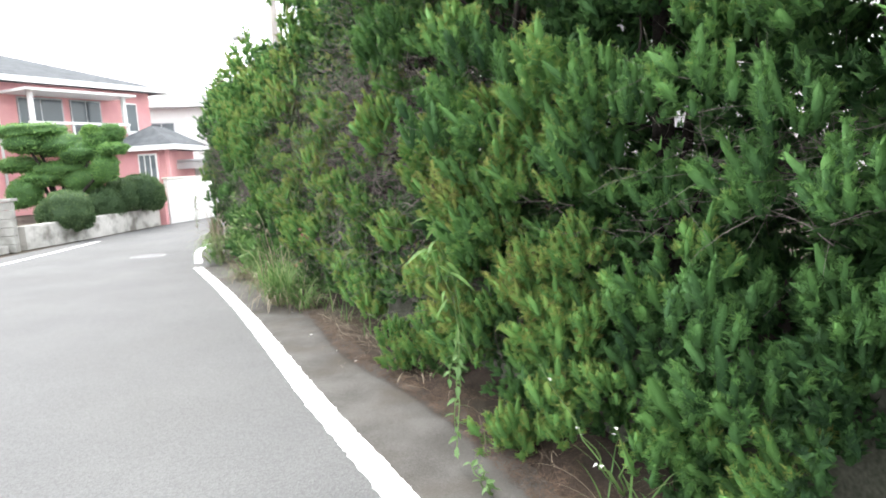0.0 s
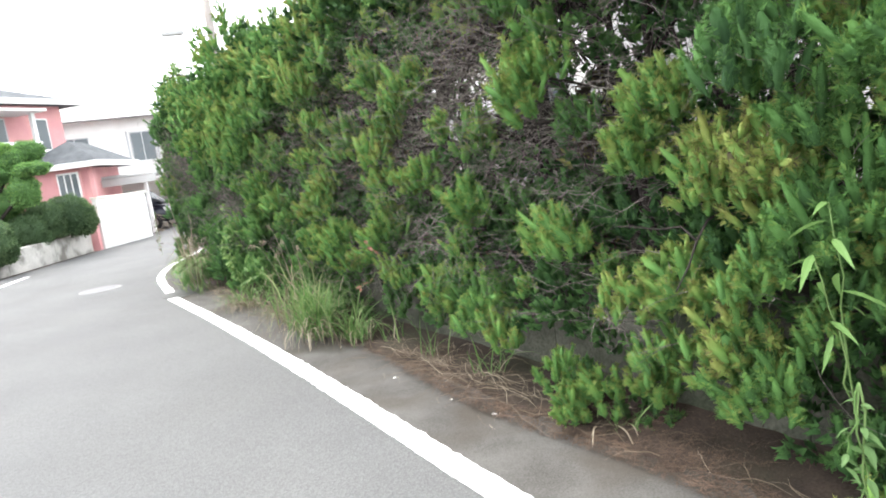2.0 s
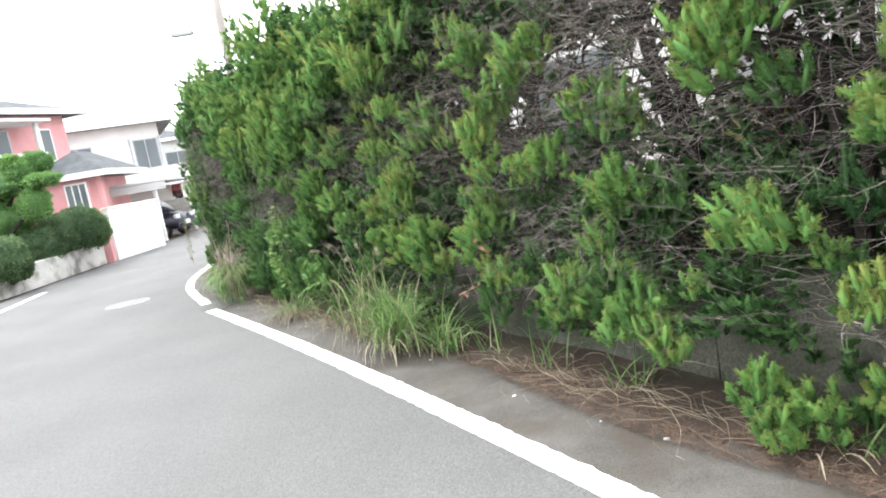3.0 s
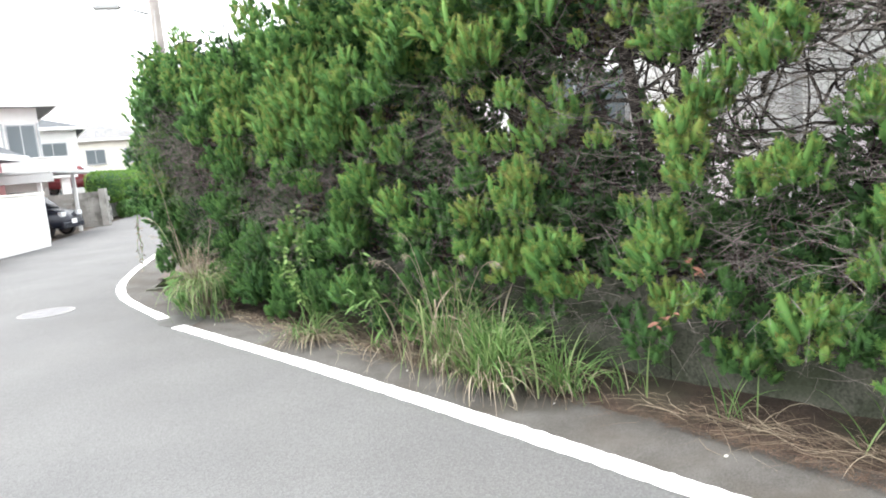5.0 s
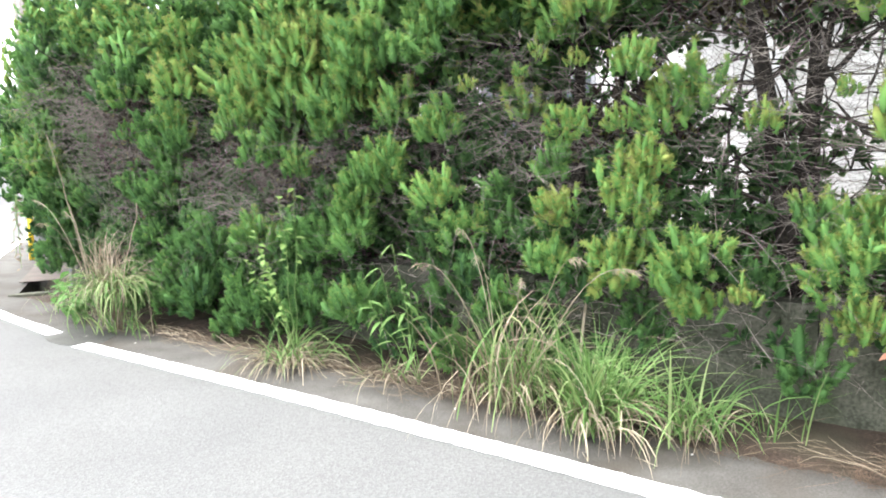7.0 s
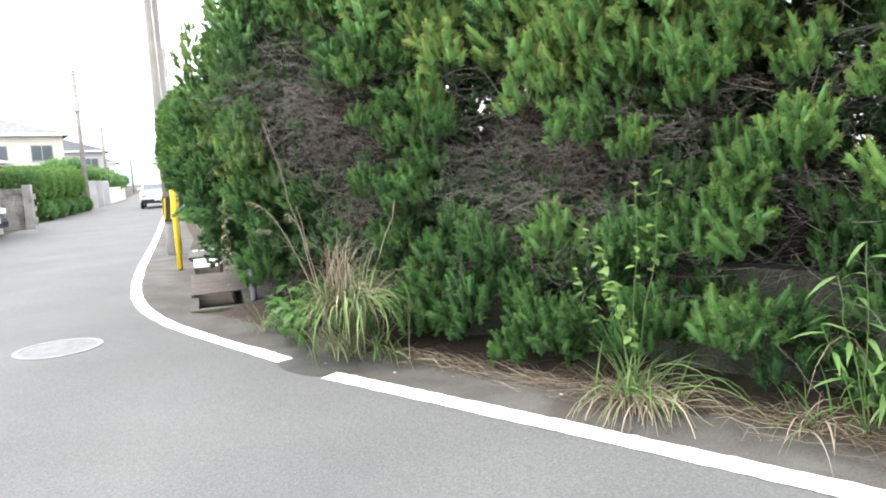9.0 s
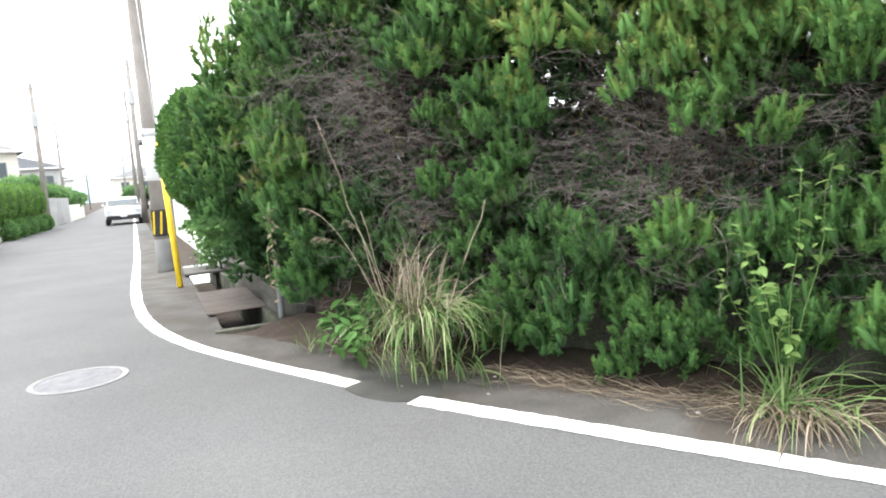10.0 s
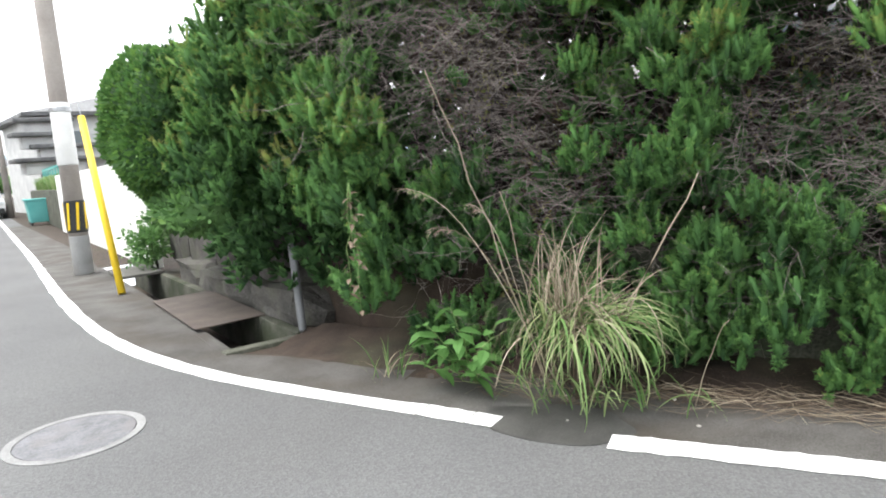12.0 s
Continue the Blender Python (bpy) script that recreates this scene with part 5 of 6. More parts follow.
for y in (53.5, 56.5, 60):
    part("pillar", box(-7.9 + 0.08 * (y - 53.5), y, -0.012, -7.5 + 0.08 * (y - 53.5), y + 0.45, 1.7, 0.02), GREY_WALL, gp)
part("wall", prism([(-7.3, 60.5), (-7.1, 60.5), (-6.15, 75), (-6.35, 75)], -0.012, 1.2, 0.01), CREAM_WALL, gp)
for x, y, z, R in ((-9.6, 55, 2.2, 1.4), (-8.6, 64, 1.9, 1.3), (-8.3, 72, 2.2, 1.6), (-7.4, 84, 2.0, 1.6), (-0.5, 58, 1.8, 1.4), (0.3, 92, 2, 1.8)):
    e = thing("tree", "small rounded green garden tree by the street", "tree", group="garden trees along the street")
    so = Soup()
    for _ in range(4):
        leaf_shell(so, (x + shr.normal(0, R * 0.35), y + shr.normal(0, R * 0.4), z + shr.normal(0, R * 0.2)), (R * 0.6, R * 0.6, R * 0.5), 900, 0.14, shr, 2.0, 0.4, True, 0.2)
    so.make("crown", PINE, e)
    so = Soup()
    so.tube([(x, y, -0.012), (x, y, z)], 0.1, 0.06, 7)
    so.make("trunk", BARK, e)

# carport: pale roof on posts
port = thing("carport", "pale flat carport roof on white posts", "carport")
bm = prism([(-12.8, 26.5), (-8.9, 26.8), (-8.7, 31.6), (-12.8, 31.6)], 2.12, 2.24, 0.03)
part("roof", bm, GREY_WALL, port)
part("beam", prism([(-12.8, 26.42), (-8.85, 26.72), (-8.85, 26.79), (-12.8, 26.49)], 1.86, 2.118), GREY_WALL, port)
for x, y in ((-9.4, 27.0), (-12.4, 26.9), (-9.3, 31.2), (-12.4, 31.2)):
    part("post", box(x, y, -0.012, x + 0.12, y + 0.12, 2.118, 0.01), TRIM, port)


# ---- cars ----
def car(label, m, paint, L=3.4, W=1.48, H=1.6):
    """A small upright car; its front at -y."""
    e = thing("car", label, "car", m)
    prof = [(-L / 2, 0.32), (-L / 2, 0.62), (-L / 2 + 0.12, 0.82), (-L / 2 + 0.75, 0.98), (L / 2 - 0.05, 1.0), (L / 2, 0.85), (L / 2, 0.32)]
    roof = [(-L / 2 + 0.7, 0.97), (-L / 2 + 1.3, H - 0.06), (-L / 2 + 1.6, H), (L / 2 - 0.35, H - 0.03), (L / 2 - 0.05, 1.0)]

    def side(points, w, taper=0.0):
        bm = bmesh.new()
        zmin, zmax = min(z for _, z in points), max(z for _, z in points)
        a = [bm.verts.new((-w / 2 + taper * (z - zmin) / (zmax - zmin), y, z)) for y, z in points]
        b = [bm.verts.new((w / 2 - taper * (z - zmin) / (zmax - zmin), y, z)) for y, z in points]
        bm.faces.new(a)
        bm.faces.new(b[::-1])
        n = len(points)
        for k in range(n):
            bm.faces.new((a[(k + 1) % n], a[k], b[k], b[(k + 1) % n]))
        bmesh.ops.recalc_face_normals(bm, faces=bm.faces)
        bmesh.ops.bevel(bm, geom=bm.edges[:], offset=0.035, segments=2, affect="EDGES")
        return bm

    part("body", side(prof, W), paint, e, smooth=True)
    part("cabin", side(roof, W - 0.06, 0.12), paint, e, smooth=True)
    glassy = [(-L / 2 + 0.95, 1.04), (-L / 2 + 1.36, H - 0.16), (L / 2 - 0.42, H - 0.16), (L / 2 - 0.3, 1.04)]
    part("side_window", side(glassy, W - 0.1, 0.06), GLASS, e)
    bm = box(-W / 2 + 0.16, -L / 2 + 0.8, 1.06, W / 2 - 0.16, -L / 2 + 0.83, H - 0.14, 0.01)
    for v in bm.verts:
        v.co.y += (v.co.z - 1.06) * 1.05
    part("windscreen", bm, GLASS, e)
    for s in (-1, 1):
        part("headlight", box(s * (W / 2 - 0.2) - 0.15, -L / 2 - 0.02, 0.68, s * (W / 2 - 0.2) + 0.15, -L / 2 + 0.12, 0.84, 0.03), LAMP_LENS, e)
        part("tail_light", box(s * (W / 2 - 0.1) - 0.07, L / 2 - 0.06, 0.75, s * (W / 2 - 0.1) + 0.07, L / 2 + 0.02, 1.0, 0.02), RED_LENS, e)
        part("mirror", box(s * (W / 2 + 0.08) - 0.07, -L / 2 + 0.95, 1.0, s * (W / 2 + 0.08) + 0.07, -L / 2 + 1.06, 1.13, 0.02), paint, e)
        for y in (-L / 2 + 0.58, L / 2 - 0.58):
            ty = part("wheel", lathe([(0.2, -0.08), (0.27, -0.09), (0.285, -0.05), (0.285, 0.05), (0.27, 0.09), (0.2, 0.08)], 24, "x"), BLACK, e, "black tyre")
            ty.matrix_basis = Matrix.Translation((s * (W / 2 - 0.07), y, 0.285))
            part("rim", lathe([(0.05, -0.087), (0.195, -0.084), (0.195, 0.084), (0.05, 0.087)], 20, "x"), RIM, ty)
    part("bumper", box(-W / 2 + 0.05, -L / 2 - 0.05, 0.28, W / 2 - 0.05, -L / 2 + 0.2, 0.5, 0.04), BLACK if paint is CAR_WHITE else paint, e)
    part("number_plate", box(-0.16, -L / 2 - 0.062, 0.42, 0.16, -L / 2 - 0.052, 0.58), TRIM, e)
    return e


car("dark navy small hatchback parked in the driveway", pose(-10.6, 29.3, 0, 0, 0, 75), CAR_BLACK)
car("white car standing in the street", pose(-4.15, 47.5, 0, 0, 0, -3), CAR_WHITE, 4.2, 1.7, 1.45)
terrace = thing("parking_terrace", "raised grey concrete parking terrace above the lane", "terrace", kind="structure")
part("slab", box(-14.2, 38.4, -0.02, -9.6, 43.5, 1.3, 0.02), CONCRETE, terrace)
car("dark red car parked on the raised terrace", pose(-11.2, 40.6, 1.3, 0, 0, 80), CAR_RED, 3.6, 1.5, 1.45)

# hills at the horizon
so = Soup()
xs = np.linspace(-900, 900, 90)
hz = 34 + 16 * np.sin(xs * 0.006 + 1) + 9 * np.sin(xs * 0.017) + 4 * np.sin(xs * 0.05)
v = np.stack([np.stack([xs, np.full(90, 1200.0), np.full(90, -1.0)], 1), np.stack([xs, np.full(90, 1260.0), hz], 1)], 1).reshape(-1, 3)
so.add(v, [f for i in range(89) for f in ((2 * i, 2 * i + 2, 2 * i + 3), (2 * i, 2 * i + 3, 2 * i + 1))])
tagged(so.make("backdrop_hills", HILL), "hazy blue-green hills at the horizon", "hills", kind="structure")

# ---- verge: litter, weeds and grasses at the hedge's foot ----
vr = np.random.default_rng(77)
ss, ds = np.arange(-14, 10.3, 0.06), np.linspace(0.42, 1.13, 16)
v = np.zeros((len(ss), len(ds), 3))
for i, s in enumerate(ss):
    for j, d in enumerate(ds):
        x, y = lane(s, d)
        h = 0.055 * ((d - 0.62) / 0.4) + 0.028 * noise.noise(Vector((s * 2.2, d * 5, 0))) + 0.014 * noise.noise(Vector((s * 9, d * 12, 4)))
        v[i, j] = x, y, max(-0.03, h)
n = len(ds)
idx = np.arange((len(ss) - 1) * n).reshape(-1, n)[:, :-1].ravel()
tri = np.concatenate([np.stack([idx, idx + n + 1, idx + n], 1), np.stack([idx, idx + 1, idx + n + 1], 1)])
verge = raw("verge", v.reshape(-1, 3), tri[:, ::-1], EARTH)
for p in verge.data.polygons:
    p.use_smooth = True
tagged(verge, "strip of dark earth and litter below the hedge", "verge", kind="structure")
# earth round the corner, up to the gutter's end
cv, cf, k = [], [], 0
for i in range(30):
    t = i / 29
    a = np.array(lane(9.9, 0.62)) * (1 - t) + np.array((-4.75, 13.75)) * t + np.array((-0.1, -0.05)) * math.sin(math.pi * t)
    for j in range(9):
        p = a + np.array((0.95, 0.15)) * (j / 8) * (1 - 0.35 * t)
        cv.append((*p, max(-0.03, -0.02 + 0.011 * j + 0.03 * noise.noise(Vector((p[0] * 4, p[1] * 4, 1))))))
for i in range(29):
    for j in range(8):
        q0 = i * 9 + j
        cf += [(q0, q0 + 1, q0 + 10), (q0, q0 + 10, q0 + 9)]
tagged(raw("verge", cv, cf, EARTH), "dark damp earth at the hedge's corner", "verge", kind="structure")

litter = Soup()
for _ in range(26000):
    s = vr.uniform(-3.5, 10.2) if vr.uniform() < 0.6 else vr.uniform(-2.0, 3.6)
    d = 0.5 + abs(vr.normal(0, 0.24)) + 0.05 * math.sin(s * 2.1)
    if d > 1.1 or noise.noise(Vector((s * 1.7, d * 3, 8))) < -0.3:
        continue
    x, y = lane(s, d)
    a, ln = vr.uniform(0, 6.28), vr.uniform(0.02, 0.075)
    z = max(0.002, 0.055 * ((d - 0.62) / 0.4)) + vr.uniform(0.006, 0.03)
    dx, dy = math.cos(a) * ln, math.sin(a) * ln
    litter.ribbon([(x, y, z), (x + dx, y + dy, z + vr.uniform(-0.006, 0.014))], vr.uniform(0.003, 0.009), (-dy, dx, 0.3 * ln), vr.uniform(0, 0.7))
tagged(litter.make("needle_litter", LITTER), "brown fallen needles and leaf litter on the verge", "litter", kind="stuff")


def straw(label, spots):
    """Long dry grass stems lying along the foot of the hedge: along, across, how many, length, spread."""
    so = Soup()
    for s0, d0, count, long, wide in spots:
        for _ in range(count):
            s, d = s0 + vr.normal(0, wide), d0 + vr.normal(0, 0.07)
            ang = vr.normal(0.0, 0.4) + (math.pi if vr.uniform() < 0.4 else 0)
            ln = long * vr.uniform(0.4, 1.1)
            pts = []
            bend = vr.normal(0, 0.6)
            for k in range(6):
                t = k / 5
                x, y = lane(s + math.cos(ang + bend * t) * ln * t, max(0.32, min(1.0, d + math.sin(ang + bend * t) * ln * t)))
                pts.append((x, y, 0.02 + 0.05 * max(0, (d - 0.6)) + vr.uniform(0, 0.02) + 0.05 * math.sin(math.pi * t) * vr.uniform(0, 1)))
            so.ribbon(pts, vr.uniform(0.002, 0.0045), (*ACROSS, 0.5), vr.uniform(0.0, 0.9) ** 1.5, 0.4)
    return tagged(so.make("dry_straw", DRYF), label, "dry grass", kind="stuff")


straw("tan dry grass stems lying on the verge", [(2.6, 0.72, 70, 0.7, 0.45), (3.2, 0.75, 55, 0.6, 0.3), (1.8, 0.75, 30, 0.5, 0.4), (6.3, 0.6, 60, 0.5, 0.3), (7.0, 0.55, 70, 0.55, 0.25), (7.7, 0.55, 110, 0.6, 0.5), (8.5, 0.5, 60, 0.55, 0.4), (5.8, 0.55, 45, 0.45, 0.25), (9.3, 0.4, 40, 0.4, 0.2), (0.6, 0.7, 14, 0.4, 0.5)])


def blades(so, s0, d0, count, long, wide, height, tints, width=0.009, stiff=1.0, r0=0.06, root=0.015, low=52, high=88):
    """Arching grass blades that rise from one root and droop outwards."""
    for _ in range(count):
        a = vr.uniform(0, 6.28)
        ln = long * vr.uniform(0.55, 1.15)
        x, y = lane(s0 + vr.normal(0, r0 * 1.4), d0 + vr.normal(0, r0))
        rise, pts, p = math.radians(vr.uniform(low, high)) * min(1.05, height), [], np.array([x, y, root])
        turn = vr.uniform(0.8, 2.3) * wide / stiff
        flat = np.array([math.cos(a), math.sin(a)])
        for k in range(9):
            pts.append(tuple(p))
            e = rise - turn * (k / 8) ** 1.4
            p = p + np.array([*(flat * math.cos(e)), math.sin(e)]) * ln / 8
            p[2] = max(p[2], 0.012)
        so.ribbon(pts, width * vr.uniform(0.6, 1.3), (-math.sin(a), math.cos(a), 0.25), vr.uniform(*tints), 0.12)


def plumes(so, s0, d0, tips, tint=(0.5, 1.0)):
    """Tall dry flower stalks with feathery drooping heads: tips as along, across, height."""
    for s1, d1, z1 in tips:
        a, b = np.array([*lane(s0 + vr.normal(0, 0.05), d0 + vr.normal(0, 0.04)), 0.02]), np.array([*lane(s1, d1), z1])
        t = np.linspace(0, 1, 12)[:, None]
        mid = a * (1 - t) + b * t + np.array([0, 0, 0.22]) * np.sin(math.pi * t) * (0.4 + t)
        so.tube(mid, 0.0035, 0.0015, 4, vr.uniform(*tint))
        way = mid[-1] - mid[-2]
        for k in range(26):
            p = mid[-3] + (mid[-1] - mid[-3]) * (k / 25)
            e = p + way * vr.uniform(0.3, 1.2) + vr.normal(0, 0.014, 3) - np.array([0, 0, 0.03])
            so.ribbon([p, (p + e) / 2 + (0, 0, 0.006), e], 0.003, vr.normal(0, 1, 3), vr.uniform(0.5, 1.0))


def clump(label, s0, d0, green, dry, long, wide, height, tips=(), dry_long=None, width=0.009, stand=0):
    e = thing("grass_clump", label, "grass", group="grass clumps below the hedge")
    so = Soup()
    blades(so, s0, d0, green, long, wide, height, (0.1, 0.75), width)
    so.make("green_growth", GRASS, e)["kind"] = "stuff"
    if dry or len(tips):
        so = Soup()
        if dry:
            blades(so, s0, d0, dry, (dry_long or long) * 0.9, wide * 1.15, height * 0.8, (0.1, 1.0), width * 0.75, 0.6)
        if stand:
            blades(so, s0, d0, stand, 1.15, 0.35, 1.05, (0.2, 1.0), 0.005, 1.2, 0.07)
        plumes(so, s0, d0, tips)
        so.make("dry_growth", DRYF, e, "tan dry blades and stalks")["kind"] = "stuff"
    return e


clump("large clump of long green grass with dry tan blades", 4.75, 0.5, 220, 130, 0.72, 1.05, 1.0, (), width=0.011)
arch = thing("grass_clump", "long arching pale half-dry grass blades", "grass", group="grass clumps below the hedge")
so = Soup()
blades(so, 5.35, 0.62, 34, 1.15, 1.25, 1.05, (0.45, 1.0), 0.012, 1.0, 0.16, 0.015, 66, 90)
so.make("dry_growth", DRYF, arch)["kind"] = "stuff"
so = Soup()
blades(so, 5.2, 0.62, 46, 1.0, 1.1, 1.05, (0.2, 0.9), 0.012, 1.0, 0.2, 0.015, 62, 90)
so.make("green_growth", GRASS, arch)["kind"] = "stuff"
clump("clump of arching grass with pale seed heads", 5.3, 0.6, 60, 110, 0.85, 0.95, 1.0, [(5.75, 0.3, 0.85), (5.35, 0.3, 0.92), (5.1, 0.35, 0.8), (4.75, 0.3, 0.95), (4.5, 0.35, 0.9), (5.55, 0.45, 1.05)], 1.0)

big = thing("grass_clump", "tall drooping grass clump with tan dry stalks", "grass", group="grass clumps below the hedge")
so = Soup()
blades(so, 9.12, 0.42, 250, 0.6, 1.75, 0.9, (0.25, 1.0), 0.011, 1.0, 0.06, 0.36, 15, 68)
blades(so, 9.12, 0.4, 60, 0.45, 1.1, 0.9, (0.1, 0.8), 0.01, 1.0, 0.14)
so.make("green_growth", GRASS, big)["kind"] = "stuff"
so = Soup()
blades(so, 9.15, 0.42, 130, 0.62, 1.6, 0.95, (0.2, 1.0), 0.007, 1.0, 0.06, 0.38, 15, 75)
blades(so, 9.2, 0.4, 80, 0.55, 1.0, 1.05, (0.3, 1.0), 0.005, 1.0, 0.06, 0.5, 55, 95)
plumes(so, 9.25, 0.4, [(9.95, 0.2, 1.15), (9.8, 0.15, 0.95), (9.65, 0.3, 1.05)])
so.make("dry_growth", DRYF, big, "tan dry blades and stalks")["kind"] = "stuff"
so = Soup()
for k in range(9):
    so.tube(wander((*lane(9.12 + vr.normal(0, 0.06), 0.45), 0.0), (0, 0, 1), 0.4, 4, 0.15), 0.008, 0.006, 5, 0.2)
so.make("root_stock", DRYF, big)
clump("spreading grass tuft with mostly dry blades", 7.0, 0.5, 60, 150, 0.72, 1.2, 0.7)
clump("green grass clump spreading below the hedge", 4.3, 0.68, 80, 30, 0.6, 1.2, 0.9, (), width=0.01)
clump("small green grass tuft", 3.95, 0.85, 12, 4, 0.42, 0.4, 1.0)
clump("small green grass tuft", 3.25, 0.85, 10, 8, 0.4, 0.6, 0.9)
clump("small green grass tuft", 2.55, 0.85, 14, 14, 0.42, 0.8, 0.8)
clump("sparse dry grass tuft", 6.15, 0.6, 14, 40, 0.5, 0.9, 0.7)
clump("thin grass tuft below the hedge", -0.9, 0.62, 12, 4, 0.5, 0.6, 0.9)
clump("small green grass tuft", 1.4, 0.8, 8, 8, 0.35, 0.8, 0.8)
clump("small green grass tuft at the gutter", 10.35, 0.5, 14, 10, 0.35, 0.6, 0.9)
# dry culms that lean out of the corner clump
stalk = thing("dry_stalk", "long thin dry stalks leaning out of the grass", "stalk")
so = Soup()
for (s0, d0, z0), (s1, d1, z1), r in (((9.3, 0.4, 0.02), (9.85, 0.3, 1.75), 0.005), ((9.1, 0.4, 0.02), (8.55, 0.35, 1.15), 0.006), ((8.95, 0.35, 0.6), (8.9, 0.3, 0.25), 0.003), ((9.3, 0.35, 0.05), (9.45, 0.25, 1.1), 0.004), ((8.6, 0.45, 0.02), (8.45, 0.3, 0.5), 0.003)):
    a, b = np.array([*lane(s0, d0), z0]), np.array([*lane(s1, d1), z1])
    t = np.linspace(0, 1, 9)[:, None]
    so.tube(a * (1 - t) + b * t + np.array([0, 0, 0.05]) * np.sin(math.pi * t) + vr.normal(0, 0.006, (9, 3)), r, r * 0.5, 5, 0.7)
so.make("stalk", DRYF, stalk)


# ---- broad-leaved weeds ----
def leaf_mesh(name, long, wide, material, fold=0.25, droop=0.25):
    """One pointed leaf, folded along its midrib and drooping at the tip."""
    prof = [(0.0, 0.06), (0.15, 0.6), (0.35, 1.0), (0.6, 0.85), (0.82, 0.42), (1.0, 0.0)]
    vs, fs = [], []
    for t, w in prof:
        z = -droop * long * t * t
        vs += [(-w * wide / 2, t * long, z + fold * w * wide / 2), (0, t * long, z), (w * wide / 2, t * long, z + fold * w * wide / 2)]
    for k in range(5):
        a = k * 3
        fs += [(a, a + 1, a + 4), (a, a + 4, a + 3), (a + 1, a + 2, a + 5), (a + 1, a + 5, a + 4)]
    me = bpy.data.meshes.new(name)
    me.from_pydata(vs, [], fs)
    me.attributes.new("tint", "FLOAT", "POINT").data.foreach_set("value", np.full(len(vs), 0.4, np.float32))
    me.materials.append(material)
    return me


def leafy(name, label, root, stems, mesh, per, category="plant", scale=(0.7, 1.2), stem_r=0.004, start=0.3):
    """A plant with wandering stems and single leaves along them."""
    e = thing(name, label, category)
    so = Soup()
    for tip in stems:
        t = np.linspace(0, 1, 8)[:, None]
        a, b = np.array(root, float), np.array(tip, float)
        pts = a * (1 - t) + b * t + vr.normal(0, 0.012, (8, 3)) * np.sin(math.pi * t)
        so.tube(pts, stem_r, stem_r * 0.5, 5)
        for k in range(per):
            u = start + (1 - start) * (k + 1) / per
            p = a * (1 - u) + b * u
            o = new("leaf", mesh)
            o.parent = e
            sc = vr.uniform(*scale)
            o.matrix_basis = Matrix.Translation(p) @ Euler((vr.uniform(-0.5, 0.5), vr.uniform(-0.4, 0.4), vr.uniform(0, 6.28))).to_matrix().to_4x4() @ Matrix.Scale(sc, 4)
    so.make("stem", GRASS, e)
    return e


OVATE = leaf_mesh("leaf", 0.1, 0.055, LEAF)
LANCE = leaf_mesh("leaf", 0.15, 0.022, GRASS, 0.2, 0.5)
PALE = leaf_mesh("leaf", 0.05, 0.028, VINE)
VINY = leaf_mesh("leaf", 0.062, 0.026, VINE, 0.2, 0.5)
REDDY = leaf_mesh("leaf", 0.06, 0.028, RUSTLEAF)


def at(s, d, z):
    return (*lane(s, d), z)


leafy("leafy_weed", "bright green broad-leaved weed beside the grass", at(9.75, 0.5, 0.02), [at(9.95, 0.3, 0.4), at(9.75, 0.22, 0.42), at(9.6, 0.25, 0.3), at(10.05, 0.45, 0.32), at(9.85, 0.4, 0.48), at(9.65, 0.2, 0.2), at(9.9, 0.25, 0.28), at(9.55, 0.3, 0.42), at(10.0, 0.35, 0.16)], OVATE, 7, scale=(0.9, 1.5))
leafy("bamboo_weed", "narrow-leaved green weed growing up the hedge", at(5.95, 0.6, 0.02), [at(5.95, 0.35, 0.95), at(6.05, 0.35, 0.8), at(5.8, 0.3, 0.7), at(6.1, 0.3, 0.6)], LANCE, 9)
leafy("climbing_shrub", "thin yellow-green leafy shrub climbing the hedge", at(7.05, 0.6, 0.02), [at(6.81, 0.4, 1.27), at(6.94, 0.38, 1.2), at(7.2, 0.38, 0.96), at(7.3, 0.38, 0.76), at(7.04, 0.36, 0.7), at(6.98, 0.36, 0.55), at(7.12, 0.36, 0.85)], leaf_mesh("leaf", 0.062, 0.038, BRIGHTLEAF), 10, scale=(0.7, 1.35), start=0.55)
leafy("hanging_creeper", "leafy creeper hanging down the hedge's face", at(0.04, 0.4, 0.7), [at(0.02, 0.34, 0.2), at(-0.02, 0.32, 0.08), at(0.06, 0.34, 0.45)], VINY, 12, start=0.05)
leafy("bamboo_weed", "narrow-leaved green weed in the hedge", at(0.1, 0.5, 0.5), [at(0.05, 0.3, 1.25), at(0.1, 0.3, 1.1)], LANCE, 7, start=0.5)
leafy("hanging_creeper", "dry pale creeper hanging from the corner", at(10.3, 0.2, 1.2), [at(10.28, 0.18, 0.5), at(10.33, 0.16, 0.6), at(10.25, 0.18, 0.75)], leaf_mesh("leaf", 0.06, 0.025, DRYF), 14, start=0.05)
leafy("red_leaf_sprig", "sprig of rust-red leaves in the hedge", at(3.35, 0.6, 0.75), [at(3.3, 0.42, 0.97), at(3.5, 0.42, 0.62)], REDDY, 6, start=0.5)
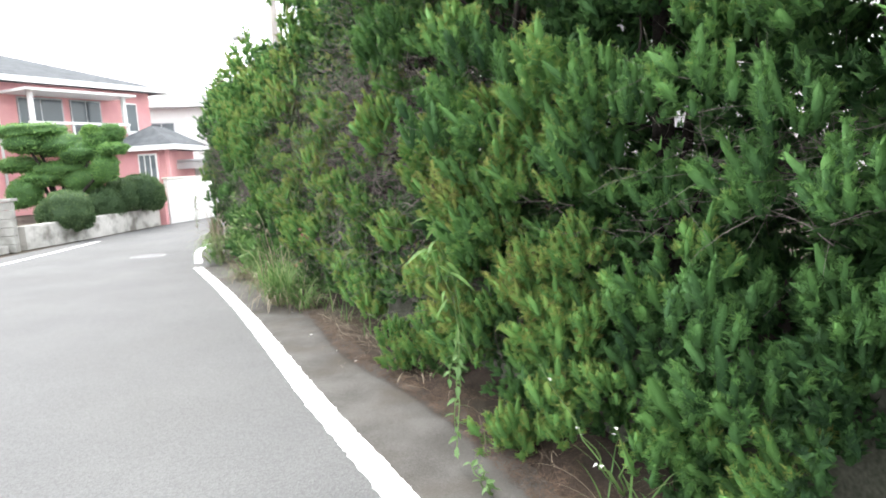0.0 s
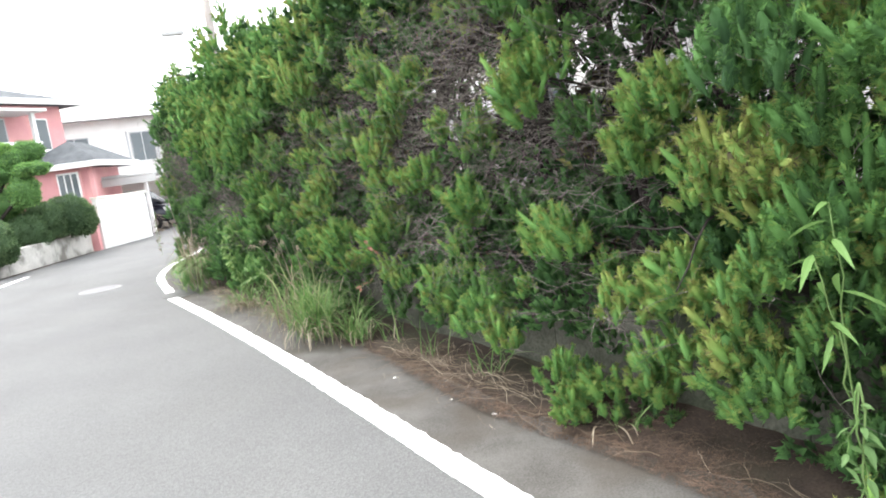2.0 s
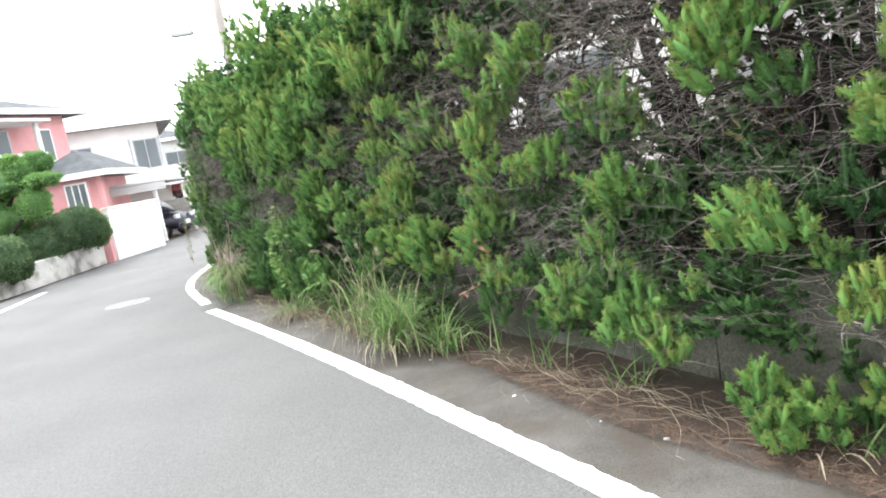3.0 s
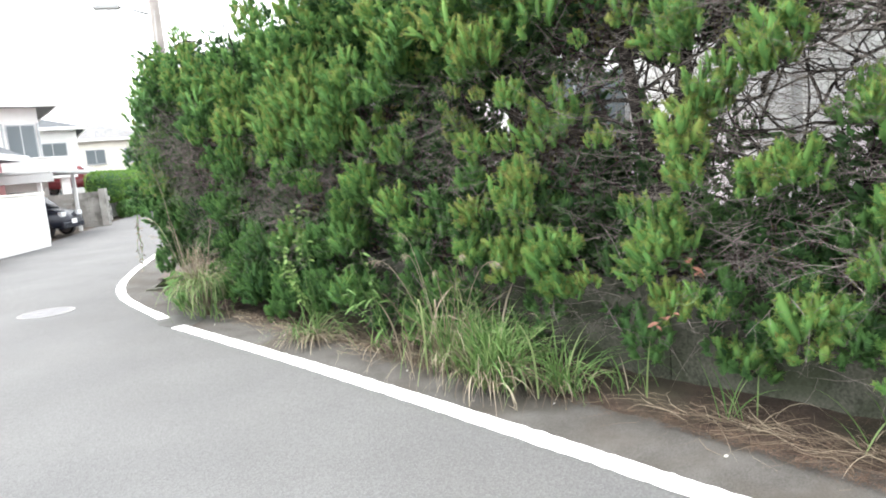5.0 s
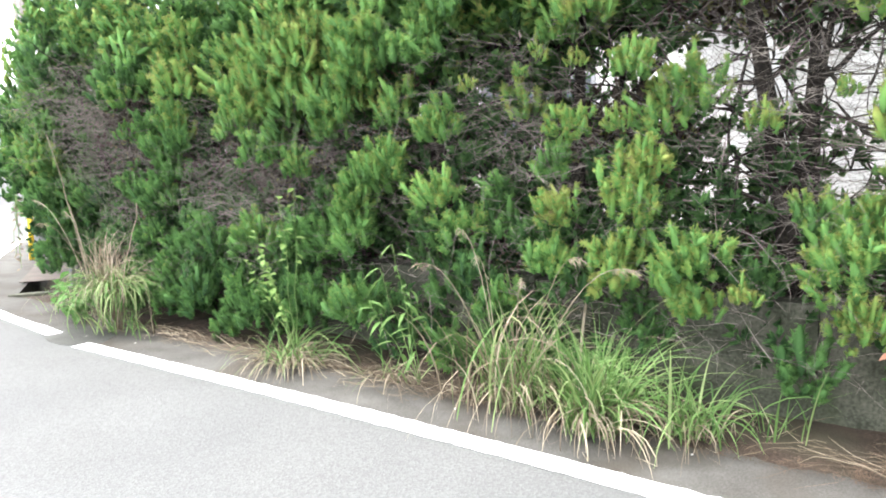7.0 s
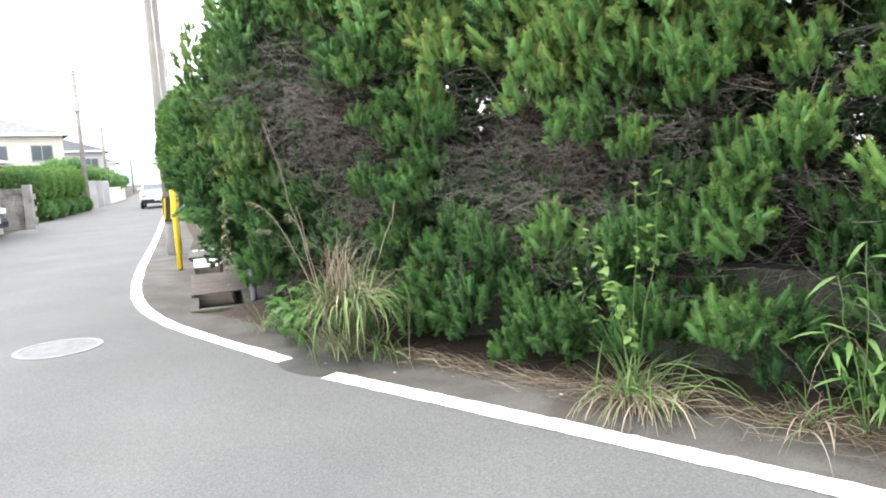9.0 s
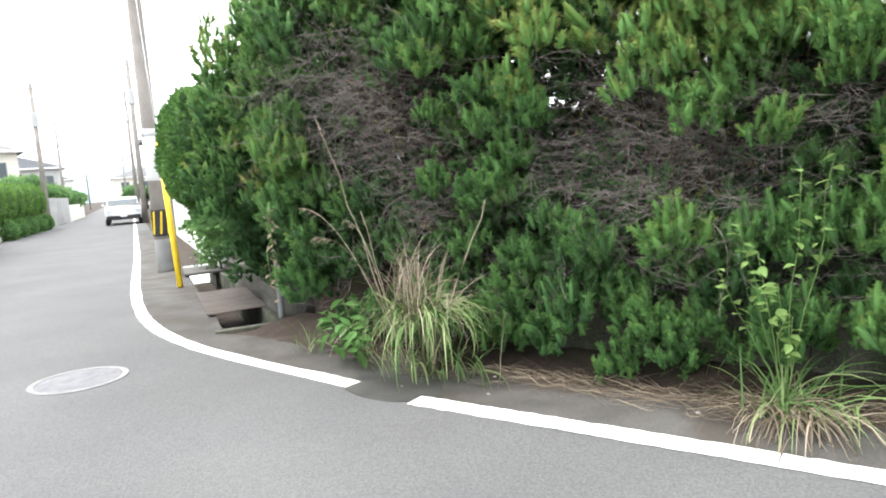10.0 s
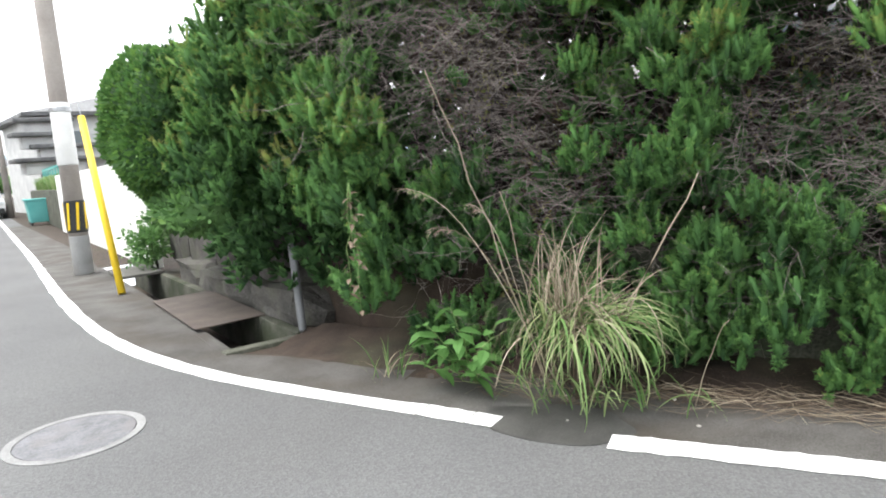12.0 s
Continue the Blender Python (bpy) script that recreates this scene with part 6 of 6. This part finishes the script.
leafy("flowering_weed", "small pale-flowered weed at the asphalt's edge", at(-0.3, 0.35, 0.0), [at(-0.3, 0.3, 0.16), at(-0.4, 0.28, 0.12), at(-0.2, 0.3, 0.13)], PALE, 6)

leafy("white_blossom", "tiny white blossoms among the hedge's lower leaves", at(-0.9, 0.6, 0.2), [at(-0.72, 0.36, 0.72), at(-0.95, 0.36, 0.55), at(-1.05, 0.36, 0.45), at(-1.15, 0.36, 0.62)], leaf_mesh("petal", 0.022, 0.02, PETAL), 2, start=0.8)
# white weep pipes in the low wall
for s, z in ((2.6, 0.58), (2.69, 0.53)):
    e = thing("weep_pipe", "white plastic drain pipe end in the low wall", "pipe", pose(*lane(s, 1.1), z, 0, 0, math.degrees(math.atan2(ACROSS[1], ACROSS[0])) - 90))
    part("rim", lathe([(0.019, -0.02), (0.025, -0.02), (0.025, 0.03), (0.019, 0.03)], 16, "y"), PALE_CONCRETE, e)
    part("cap", lathe([(0.002, -0.012), (0.0185, -0.012), (0.0185, 0.03), (0.002, 0.03)], 16, "y"), TRIM, e)
# pebbles and scraps on the asphalt's edge
pr = np.random.default_rng(9)
for k in range(14):
    s, d = pr.uniform(-1, 10), pr.uniform(0.12, 0.6)
    bm = bmesh.new()
    bmesh.ops.create_icosphere(bm, subdivisions=1, radius=pr.uniform(0.006, 0.014))
    bmesh.ops.scale(bm, vec=(1.3, 1, 0.6), verts=bm.verts)
    o = part("pebble", bm, PALE_CONCRETE)
    o.matrix_basis = pose(*lane(s, d), 0.004, 0, 0, pr.uniform(0, 360))
    tagged(o, "small pale pebble on the asphalt", "pebble", "pebbles by the line")

# damp dark patch where the line is broken
DAMP = mat("damp_asphalt", (0.035, 0.034, 0.032), (0.07, 0.068, 0.064), 5, 120, 0.6, 0.4, 0.003)
pts = []
for k in range(40):
    a = math.tau * k / 40
    r = 1 + 0.22 * noise.noise(Vector((math.cos(a) * 1.5, math.sin(a) * 1.5, 2)))
    pts.append(tuple(lane(9.2 + 0.36 * r * math.cos(a), 0.12 + 0.22 * r * math.sin(a))))
tagged(part("damp_patch", prism(pts[::-1], 0.0005, 0.004), DAMP), "dark damp stain on the asphalt by the grass", "stain", kind="structure")
